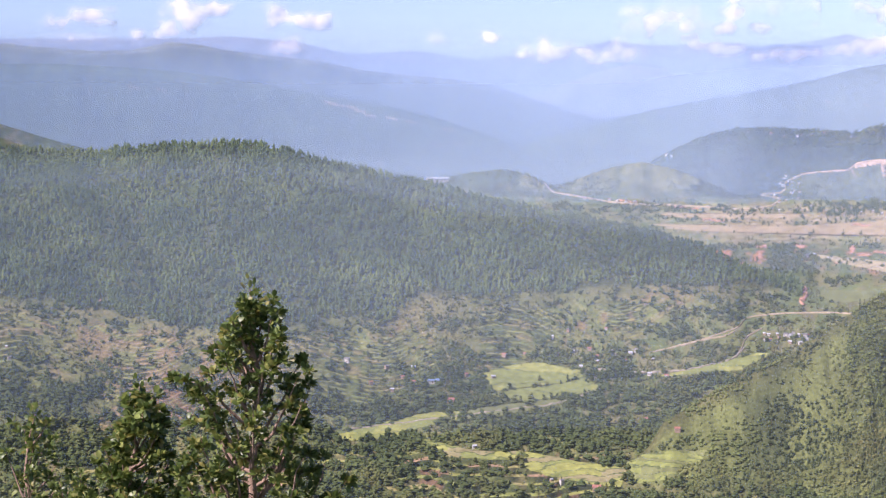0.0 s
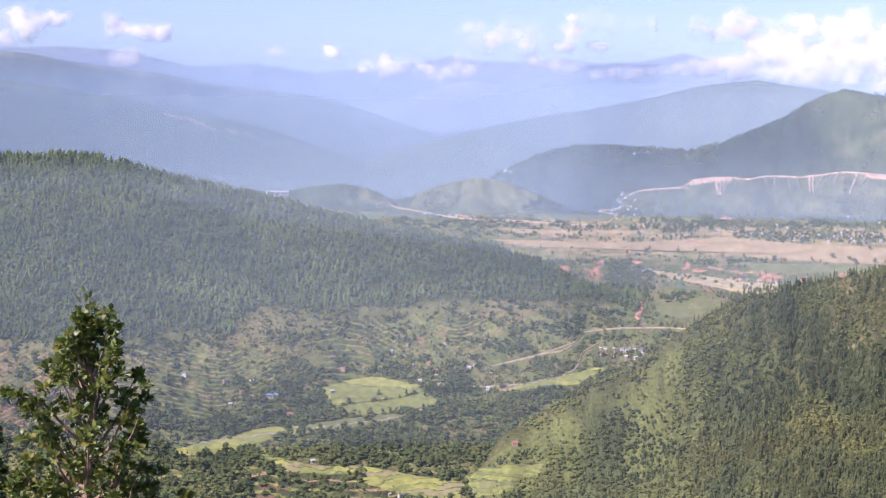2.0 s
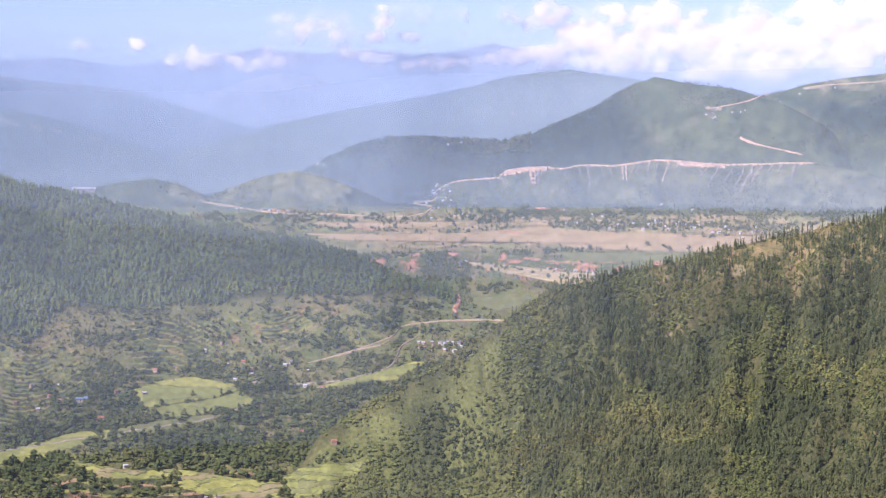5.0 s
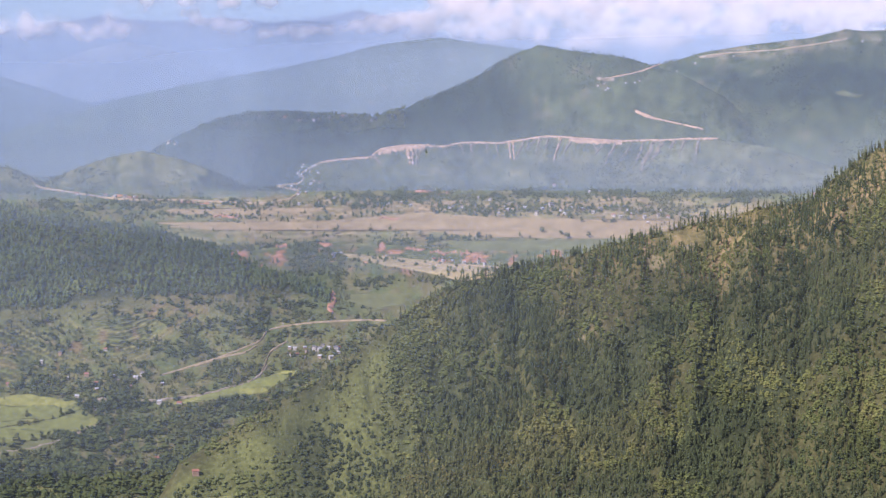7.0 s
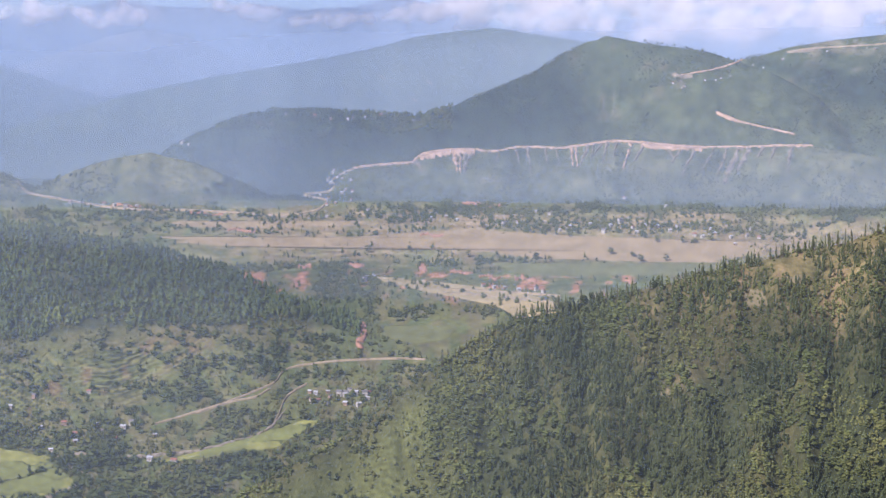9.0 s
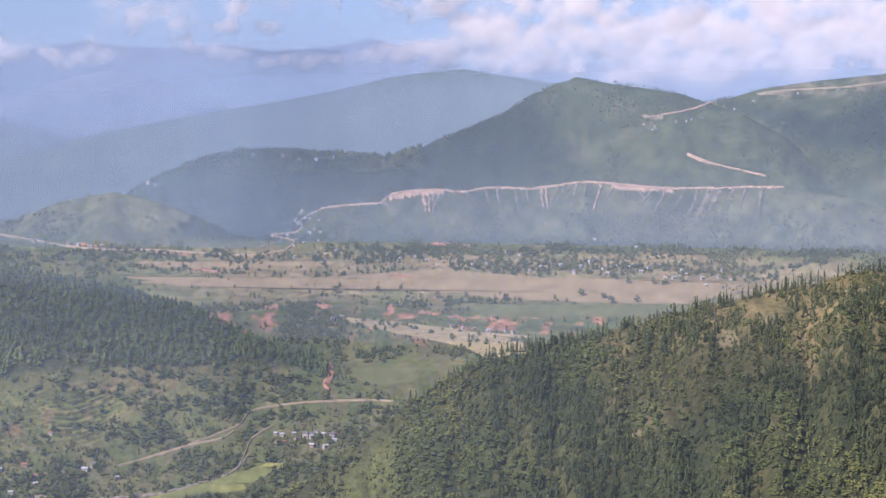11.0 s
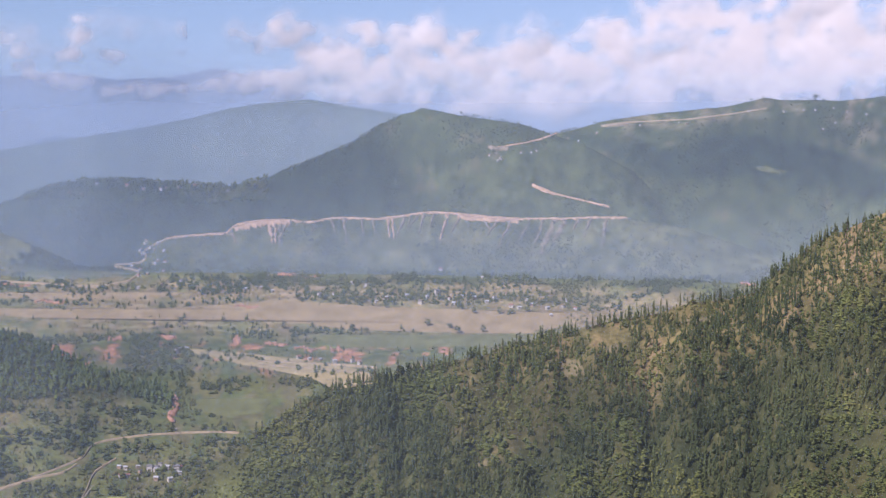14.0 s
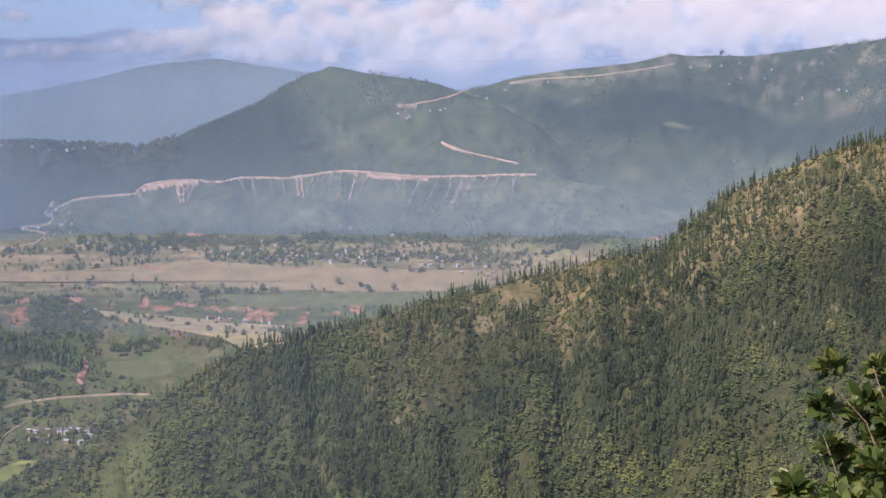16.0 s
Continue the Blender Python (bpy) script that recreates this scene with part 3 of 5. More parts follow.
def cloud(name, puffs, az0, az1, el0, el1, label, dist, mat, lean, seed=3):
    """Heaped cloud: many soft lumps round the main ones."""
    rng = np.random.RandomState(seed)
    a, e = np.meshgrid(np.arange(az0, az1, 0.06), np.arange(el0, el1, 0.045))
    clear, bulge = np.ones_like(a), np.zeros_like(a)
    rag, wave = fbm(a * 2.6, e * 3.0, 5), fbm(a * 1.3 + 5, e * 1.6, 2)
    for ca, ce, w, h, weight in puffs:
        lumps = [(ca, ce, 0.8 * w, 0.8 * h)]
        for k in range(int(7 + 5 * w * h)):
            t, d = rng.uniform(0, 6.28), np.sqrt(rng.rand())
            size = rng.uniform(0.3, 0.8) * min(w, h * 1.4)
            lumps.append((ca + 0.85 * w * d * np.cos(t), ce + 0.75 * h * d * np.sin(t) * (1.0 if np.sin(t) > 0 else 0.6), size * 1.15, size))
        for la, le, lw, lh in lumps:
            d = np.hypot((a - la) / lw, (e - le) / lh)
            clear = clear * (1 - min(weight, 1.0) * 0.42 * step(1.3, 0.0, d + 0.9 * rag))
            d = d + 0.25 * wave
            bulge = np.maximum(bulge, 4.4 * min(lh, 0.75) * np.sqrt(np.clip(1.3 - d * d, 0, 1.3)) + rng.uniform(0, 0.8) * step(1.2, 0.3, d))
    density = 0.95 * softened(1 - clear, 2)
    bulge = softened(bulge, 5)
    x, y = spot(a, dist + lean * (e - 2.3) - bulge)
    z = height(a, e, dist)
    keep = grid_faces(*a.shape)
    keep = keep[density.ravel()[keep].max(1) > 0.002]
    used = np.unique(keep)
    new_index = np.zeros(a.size, int)
    new_index[used] = np.arange(len(used))
    me = mesh_of(name, np.stack([x, y, z], -1).reshape(-1, 3)[used], new_index[keep], mat, True)
    me.attributes.new("thickness", "FLOAT", "POINT").data.foreach_set("value", density.ravel()[used].astype(np.float32))
    return tagged(new(name, me), label, "cloud", kind="structure")


cloud("clouds_small", PUFFS, -18, 13.5, 2.0, 5.6, "small white cumulus clouds above pale blue mountains", 649.0, M_PUFF, 3.5)
cloud("cloud_bank", BANK_WEST + BANK_MIDDLE + BANK_EAST, 10.5, 46, 0.8, 6.5, "long bank of creamy white cumulus with lilac undersides", 650.0, M_CLOUD, 1.5)


# unseen clouds added overhead to shade the hills: bearing, distance and height of what they shade, half widths, share
def overhead_shader(nt):
    a = node(nt, "ShaderNodeAttribute", attribute_name="thickness")
    d = node(nt, "ShaderNodeBsdfTranslucent", inputs={"Color": (0.9, 0.9, 0.92, 1)})
    t = node(nt, "ShaderNodeBsdfTransparent")
    return node(nt, "ShaderNodeMixShader", inputs={"Fac": a.outputs["Fac"], 1: t.outputs[0], 2: d.outputs[0]}).outputs[0]


M_OVERHEAD = material("shade_cloud", overhead_shader)
for k, (az, r, z, wx, wy, share_of) in enumerate(((17.0, 548, 70, 46, 36, 0.38), (9.0, 432, 45, 46, 24, 0.3), (30.0, 585, 85, 70, 40, 0.42), (36.0, 385, 45, 26, 30, 0.5), (12.0, 655, 95, 90, 30, 0.45), (23.0, 372, 40, 26, 14, 0.3))):
    x0, y0 = (float(q) for q in spot(az, r))
    up = 420.0 + 12 * k
    cx, cy, cz = x0 + to_sun.x * up, y0 + to_sun.y * up, z + to_sun.z * up
    u, v = np.meshgrid(np.linspace(-1.4, 1.4, 60), np.linspace(-1.4, 1.4, 60))
    thick = share_of * step(1.3, 0.15, np.hypot(u, v) + 0.1 * vnoise(u * 1.5 + 9 * k, v * 1.5))
    me = mesh_of("shade_cloud", np.stack([cx + wx * u, cy + wy * v, cz + 4 * thick], -1), grid_faces(60, 60), M_OVERHEAD, True)
    me.attributes.new("thickness", "FLOAT", "POINT").data.foreach_set("value", thick.astype(np.float32).ravel())
    tagged(new("shade_cloud", me), "unseen cloud sheet added overhead to shade the hills", "cloud", kind="structure")

# ---- woods ----
OCTA_V = np.array(((1, 0, 0), (0, 1, 0), (-1, 0, 0), (0, -1, 0), (0, 0, 1), (0, 0, -1)), float)
OCTA_F = np.array(((0, 1, 4), (1, 2, 4), (2, 3, 4), (3, 0, 4), (1, 0, 5), (2, 1, 5), (3, 2, 5), (0, 3, 5)))


def clumps(centres, radii, heights, rng):
    """Ragged leaf clumps: vertices and faces."""
    n = len(centres)
    turn = rng.rand(n) * 6.283
    lean = rng.normal(0, 0.25, (n, 2))
    v = OCTA_V[None] * (1 + rng.uniform(-0.35, 0.35, (n, 6, 3)))
    x = v[..., 0] * np.cos(turn)[:, None] - v[..., 1] * np.sin(turn)[:, None] + v[..., 2] * lean[:, :1]
    y = v[..., 0] * np.sin(turn)[:, None] + v[..., 1] * np.cos(turn)[:, None] + v[..., 2] * lean[:, 1:]
    v = np.stack([x * radii[:, None], y * radii[:, None], v[..., 2] * heights[:, None]], -1) + centres[:, None]
    return v.reshape(-1, 3), (OCTA_F[None] + 6 * np.arange(n)[:, None, None]).reshape(-1, 3)


def wood(name, az, r, tall, wide, pieces, mat, label, seed, narrow_top=0.6):
    """A wood of many trees, each a stack of leaf clumps."""
    rng = np.random.RandomState(seed)
    n = len(az)
    x, y = spot(az, r)
    base = np.stack([x, y, land(az, r) - 0.1], -1)
    centres, radii, heights = [], [], []
    for k in range(pieces):
        f = (k + 0.6) / pieces
        spread = wide * (1 - narrow_top * f) * rng.uniform(0.6, 1.1, n)
        off = rng.normal(0, 0.35, (n, 2)) * wide[:, None] * (1 - 0.6 * f)
        centres.append(base + np.stack([off[:, 0], off[:, 1], tall * (0.12 + 0.8 * f) * rng.uniform(0.93, 1.05, n)], -1))
        radii.append(spread)
        heights.append(np.maximum(tall / pieces * rng.uniform(0.75, 1.2, n), 0.62 * spread))
    v, f = clumps(np.concatenate(centres), np.concatenate(radii), np.concatenate(heights), rng)
    return tagged(new(name, mesh_of(name, v, f, mat)), label, "trees", kind="stuff")


def scatter(n, az0, az1, r0, r1, seed, keep):
    rng = np.random.RandomState(seed)
    az, r = rng.uniform(az0, az1, n), np.sqrt(rng.uniform(r0 ** 2, r1 ** 2, n))
    z = land(az, r)
    ok = rng.rand(n) < keep(az, r, z, angle_of(az, r, z))
    return az[ok], r[ok], rng


def open_grass(az, r, el):
    """1 on the grassy upper side of the right ridge's toe."""
    e = crest("right", az)[0]
    below = e - el + 1.6 * fbm(az * 0.9 + 9, r / 6.0, 4)
    return step(15.6, 13.4, az + 2.5 * fbm(az * 0.3 + 7, r / 22.0, 3)) * (1 - step(1.1, 2.0, below)) * step(-0.2, 0.2, below - 0.1)


def on_right(az, r, z, el):
    e, rc, run, inside = crest("right", az)
    grassy = step(0.05, 0.3, fbm(az * 0.5, r / 15.0, 4)) * 0.55 + 0.55 * step(19, 26, az) * step(3.0, 0.8, e - el + 2.5 * fbm(az * 0.7, r / 20.0, 3))
    return inside * (r < rc + 3) * (r > rc - run - 8) * (z > floor_level(az, r) + 0.6) * np.clip(1 - grassy - open_grass(az, r, el), 0.012, 1) * (1 - 0.97 * in_fields(az, el))


def on_left(az, r, z, el):
    edge = np.interp(az, *np.array(FOREST_EDGE).T) + 0.5 * fbm(az * 1.1, r / 9.0, 3)
    return (el > edge) * (r < 463) * (z > floor_level(az, r) + 0.5) * np.clip(1.05 - 0.5 * step(0.1, 0.4, fbm(az * 0.6, r / 12.0, 3)), 0, 1)


ROAD_VALLEY = ((7.9, -8.35), (9.4, -7.92), (10.4, -7.55), (10.9, -7.32), (11.2, -7.0), (12.2, -6.82), (13.4, -6.74), (14.3, -6.72), (14.8, -6.74))
ROAD_BRANCH = ((10.9, -8.3), (11.0, -8.12), (11.2, -7.69), (11.7, -7.37))


def off_road(az, el):
    """0 on the valley's roads, 1 clear of them."""
    far = np.full(np.shape(az), 9.0)
    for line in (ROAD_VALLEY, ROAD_BRANCH):
        for (a0, e0), (a1, e1) in zip(line, line[1:]):
            t = np.clip(((az - a0) * (a1 - a0) + (el - e0) * (e1 - e0)) / ((a1 - a0) ** 2 + (e1 - e0) ** 2), 0, 1)
            far = np.minimum(far, np.hypot(az - a0 - t * (a1 - a0), 1.4 * (el + 0.06 - e0 - t * (e1 - e0))))
    return step(0.06, 0.14, far)


def in_valley(az, r, z, el):
    edge = np.interp(az, *np.array(FOREST_EDGE).T)
    e, rc, run, inside = crest("right", az)
    hill = inside & (r < rc + 3) & (z > floor_level(az, r) + 1.5)
    low = step(-8.6, -9.4, el) * (1 - 0.75 * step(-12.0, -12.6, el))
    groves = step(-0.06 - 0.24 * low, 0.28 - 0.2 * low, fbm(az * 0.9 + 20, r / 3.6, 5)) * (1 - 0.985 * in_fields(az, el))
    return (el < edge) * (el > -14.5) * ~hill * np.clip(groves, 0.11 * (1 - in_fields(az, el)), 1) * (1 - 0.7 * terraced(az, r, z)) * (r < 445) * off_road(az, el)


FIELDS = []
FIELDS.append(("field_1", ((1.7, -9.21), (2.4, -8.95), (3.7, -8.78), (5.2, -9.08), (5.5, -9.3), (4.6, -9.55), (3.0, -9.75), (1.9, -9.9)), "paddy", "ripe yellow-green rice field on the valley floor"))
FIELDS.append(("field_2", ((5.5, -9.32), (6.0, -9.69), (5.7, -9.9), (4.3, -10.1), (2.9, -10.29), (1.8, -10.05), (1.95, -9.93), (3.0, -9.78), (4.6, -9.58)), "paddy_green", "green rice field beside the river"))
FIELDS.append(("field_3", ((-3.9, -11.49), (-2.2, -11.05), (-0.5, -10.68), (1.0, -10.6), (0.6, -10.95), (-1.0, -11.3), (-1.8, -11.62), (-3.5, -11.7)), "paddy", "ripe rice field along the river bank"))
FIELDS.append(("field_4", ((1.1, -10.55), (2.5, -10.35), (4.6, -10.15), (4.2, -10.55), (2.6, -10.75), (0.8, -10.95)), "meadow", "grassy river flat with pale patches"))
FIELDS.append(("field_5", ((-0.8, -11.62), (1.4, -12.08), (3.1, -12.1), (3.0, -12.4), (1.8, -12.42), (0.3, -12.25), (-0.5, -12.04)), "paddy", "long ripe rice terrace among trees"))
FIELDS.append(("field_6", ((3.2, -12.1), (5.0, -12.41), (7.0, -12.67), (6.8, -13.4), (4.6, -13.1), (3.1, -12.7)), "paddy", "stepped ripe rice field below the hamlet"))
FIELDS.append(("field_7", ((10.0, -8.77), (11.7, -8.25), (12.1, -8.3), (10.9, -8.95), (8.8, -9.21), (7.8, -9.3)), "paddy", "narrow bright rice field below the ridge"))
FIELDS.append(("field_8", ((6.9, -12.45), (7.6, -12.15), (8.9, -11.95), (9.9, -11.9), (9.7, -12.3), (9.0, -12.5), (8.7, -13.0), (7.4, -13.2)), "paddy_green", "small green terraces at the ridge foot"))
FIELDS.append(("field_9", ((13.3, -4.58), (14.8, -4.7), (16.6, -4.88), (18.3, -5.14), (18.5, -5.32), (17.3, -5.48), (15.7, -5.13), (14.1, -4.85)), "straw", "straw-coloured field on the plain"))
FIELDS.append(("field_10", ((13.6, -6.14), (13.8, -5.87), (15.8, -5.84), (15.3, -6.25), (14.4, -6.33)), "meadow", "flat green meadow by the valley road"))
FIELDS.append(("field_11", ((7.9, -3.55), (10.4, -3.63), (12.6, -3.59), (16.0, -3.3), (18.3, -3.45), (21.0, -3.46), (23.6, -3.49), (23.3, -3.86), (22.6, -4.09), (20.7, -4.12), (18.0, -4.08), (16.0, -3.88), (13.6, -3.76), (10.0, -3.85), (7.9, -3.7)), "stubble", "wide brown stubble field across the plain", 18, 60))
FIELDS.append(("field_12", ((16.5, -4.2), (19, -4.2), (22.5, -4.15), (22.2, -4.4), (19.5, -4.55), (17.5, -4.5)), "meadow", "green pasture in front of the stubble", 10, 40))
FIELDS.append(("field_13", ((8.2, -3.15), (11.2, -3.2), (13.4, -3.12), (13.2, -3.26), (10, -3.38), (8.2, -3.3)), "stubble", "narrow brown field behind hedges", 8, 40))
FIELDS.append(("field_14", ((15.6, -2.98), (17.6, -2.9), (17.8, -3.06), (15.8, -3.14)), "stubble", "small brown field at the village edge", 8, 24))
FIELDS.append(("field_15", ((28.45, 0.46), (28.75, 0.5), (29.0, 0.4), (29.3, 0.36), (29.2, 0.26), (28.8, 0.3), (28.6, 0.36)), "meadow", "small yellow field high on a hillside", 6, 12))


def in_fields(az, el, chosen=slice(0, 10)):
    """Whether a place lies within one of the fields."""
    hit = np.zeros(np.shape(az), bool)
    for name, outline, *rest in FIELDS[chosen]:
        p = np.array(outline, float)
        q = np.roll(p, -1, 0)
        odd = np.zeros(np.shape(az), int)
        for (x0, y0), (x1, y1) in zip(p, q):
            if y0 != y1:
                odd += ((y0 > el) != (y1 > el)) & (az < x0 + (el - y0) / (y1 - y0) * (x1 - x0))
        hit |= odd % 2 == 1
    return hit.astype(float)


az_, r_, rng_ = scatter(34000, 7, 37, 300, 424, 1, on_right)
leafy_ = step(-0.12, 0.14, fbm(az_ * 0.45 + 12, r_ / 11.0, 4)) * rng_.rand(len(az_)) ** 0.5 + 0.35 * step(17.0, 12.0, az_)
near_top_ = step(2.2, 0.6, crest("right", az_)[0] - angle_of(az_, r_, land(az_, r_))) * step(20, 24, az_)
leafy_ = leafy_ * (1 - 0.6 * near_top_)
tall_ = (0.9 + 1.5 * rng_.rand(len(az_)) ** 1.5) * (1 + 0.25 * near_top_) * (0.55 + 0.45 * step(13.0, 20.0, az_)) * (1 - 0.3 * leafy_)
wide_ = (0.24 + 0.3 * rng_.rand(len(az_)) ** 1.4) * (1 + 0.75 * leafy_) * (1 - 0.3 * near_top_)
broad_ = leafy_ > 0.42
wood("pine_wood", az_[~broad_], r_[~broad_], tall_[~broad_] * 1.15, wide_[~broad_] * 0.86, 7, M_PINE, "dense dark pine wood covering a steep ridge", 11, 0.5)
wood("ridge_broadleaf_wood", az_[broad_], r_[broad_], tall_[broad_], wide_[broad_] * 0.8, 7, M_RIDGE_BROAD, "light green broadleaf trees among the ridge pines", 21, 0.25)


def understory(az, r, z, el):
    e, rc, run, inside = crest("right", az)
    return inside * (r < rc + 1) * (r > rc - run - 6) * (z > floor_level(az, r) + 0.6) * np.clip(0.32 + 2.4 * fbm(az * 1.0 + 5, r / 7.0, 4) + 0.35 * step(20, 26, az) * step(3.0, 0.8, e - el), 0, 1) * (1 - 0.62 * open_grass(az, r, el)) * (1 - 0.98 * in_fields(az, el))


az_, r_, rng_ = scatter(44000, 7, 37, 300, 424, 31, understory)
wood("ridge_scrub", az_, r_, rng_.uniform(0.2, 0.75, len(az_)), rng_.uniform(0.16, 0.42, len(az_)), 2, M_RIDGE_SCRUB, "yellow-green scrub and tall grass between ridge trees", 22, 0.2)
az_, r_, rng_ = scatter(37000, -19, 15, 340, 465, 2, on_left)
wood("hill_pine_wood", az_, r_, rng_.uniform(1.0, 2.1, len(az_)), rng_.uniform(0.4, 0.72, len(az_)), 3, M_PINE_FAR, "dense green pine wood on a rounded hill", 12, 0.4)
az_, r_, rng_ = scatter(40000, -18, 19, 312, 446, 3, in_valley)
nearby_ = 1 + 0.4 * step(-8.5, -10.5, angle_of(az_, r_, land(az_, r_)))
wood("valley_trees", az_, r_, (0.5 + 1.3 * rng_.rand(len(az_)) ** 1.6) * nearby_, (0.38 + 0.5 * rng_.rand(len(az_))) * nearby_, 5, M_BROAD, "scattered broadleaf trees among terraces and fields", 13, 0.3)


def scrubby(az, r, z, el):
    edge = np.interp(az, *np.array(FOREST_EDGE).T)
    e, rc, run, inside = crest("right", az)
    toe = inside & (r < rc + 2) & (z > floor_level(az, r) + 0.8)
    return np.where(toe, 0.9 * (az < 21) * step(0.05, 0.3, fbm(az * 0.9 + 2, r / 5.0, 4)) * (1 - 0.75 * open_grass(az, r, el)) * (1 - in_fields(az, el)), (el < edge + 0.3) * (1 - 0.985 * in_fields(az, el)) * 0.8 * (1 - 0.8 * terraced(az, r, z))) * (r < 440) * step(-0.4, 0.1, fbm(az * 1.5, r / 3.0, 3)) * off_road(az, el)


az_, r_, rng_ = scatter(72000, -18, 21, 312, 440, 7, scrubby)
wood("scrub", az_, r_, rng_.uniform(0.2, 0.6, len(az_)), rng_.uniform(0.18, 0.48, len(az_)), 1, M_SCRUB, "low olive scrub dotted over slopes and terraces", 17, 0.2)

# ---- roads, river, fields, bare ground ----
M_ROAD = plain("pale_dirt", (0.33, 0.26, 0.165), 0.75, 1.25, 0.8)
M_SCAR = plain("cut_earth", (0.50, 0.335, 0.22), 0.6, 1.3, 0.5)
M_SLIDE = plain("slide_rubble", (0.235, 0.195, 0.135), 0.5, 1.45, 0.6)
M_RED = plain("red_soil", (0.36, 0.19, 0.125), 0.7, 1.3, 0.6)
M_GRAVEL = plain("river_gravel", (0.25, 0.215, 0.155), 0.5, 1.4, 1.2)
M_PADDY = plain("ripe_rice", (0.215, 0.222, 0.06), 0.7, 1.25, 0.6, 0.9)
M_TREAD = plain("mown_terrace", (0.2, 0.178, 0.085), 0.7, 1.3, 0.6, 0.9)
M_RISER = plain("grassy_riser", (0.07, 0.085, 0.032), 0.6, 1.4, 0.8, 0.95)
M_PADDY_GREEN = plain("green_rice", (0.16, 0.178, 0.052), 0.7, 1.25, 0.6, 0.9)
M_STUBBLE = plain("stubble", (0.262, 0.2, 0.11), 0.8, 1.2, 0.2, 0.95)
M_STRAW = plain("straw", (0.31, 0.255, 0.135), 0.75, 1.2, 0.3, 0.95)
M_DRY = plain("dry_slope", (0.175, 0.15, 0.08), 0.7, 1.3, 0.8)
M_MEADOW = plain("meadow", (0.122, 0.132, 0.052), 0.75, 1.25, 0.3, 0.95)
M_WHITE = plain("whitewash", (0.45, 0.42, 0.375), 0.85, 1.1, 2.0, 0.8, 0.1)


def draped(az, el, lift):
    """Points of the land at bearings and height angles, a little above it."""
    shape = np.shape(az)
    a, e = np.ravel(az), np.ravel(el)
    r = ground(a, e)
    x, y = spot(a, r)
    return np.stack([x, y, land(a, r) + lift], -1).reshape(*shape, 3)


def eased(points, n):
    """A smooth line through control points."""
    p = np.array(points, float)
    t = np.linspace(0, len(p) - 1, n)
    i = np.clip(t.astype(int), 0, len(p) - 2)
    u = (t - i)[:, None]
    a, b, c, d = p[np.maximum(i - 1, 0)], p[i], p[i + 1], p[np.minimum(i + 2, len(p) - 1)]
    return 0.5 * (2 * b + (c - a) * u + (2 * a - 5 * b + 4 * c - d) * u ** 2 + (3 * b - a - 3 * c + d) * u ** 3)


def ribbon(name, points, upper, lower, mat, label, category, n=60, lift=0.3, ragged=0.3, seed=0, taper=0.0, smooth=True):
    """A strip laid on the land along a line of bearings and height angles."""
    rng = np.random.RandomState(seed)
    line = eased(points, n) if smooth else np.stack([np.interp(np.linspace(0, len(points) - 1, n), range(len(points)), np.array(points)[:, k]) for k in (0, 1)], 1)
    way = np.gradient(line, axis=0)
    way /= np.maximum(np.hypot(*way.T), 1e-6)[:, None]
    side = np.stack([-way[:, 1], way[:, 0]], 1)
    side *= np.where(side[:, 1:] < 0, -1, 1)
    grow = 1 - taper * np.linspace(0, 1, n)
    up = line + side * (upper * grow * (1 + ragged * rng.normal(0, 1, n).clip(-1.5, 1.5)))[:, None]
    low = line - side * (lower * grow * (1 + ragged * rng.normal(0, 1, n).clip(-1.5, 1.5)))[:, None]
    mid = (up + low) / 2
    rows = np.stack([up, 0.8 * up + 0.2 * mid, mid, 0.8 * low + 0.2 * mid, low])
    v = draped(rows[..., 0], rows[..., 1], lift)
    v[[0, -1], :, 2] -= lift + 0.1
    return tagged(new(name, mesh_of(name, v, grid_faces(5, n), mat, True)), label, category, kind="structure")


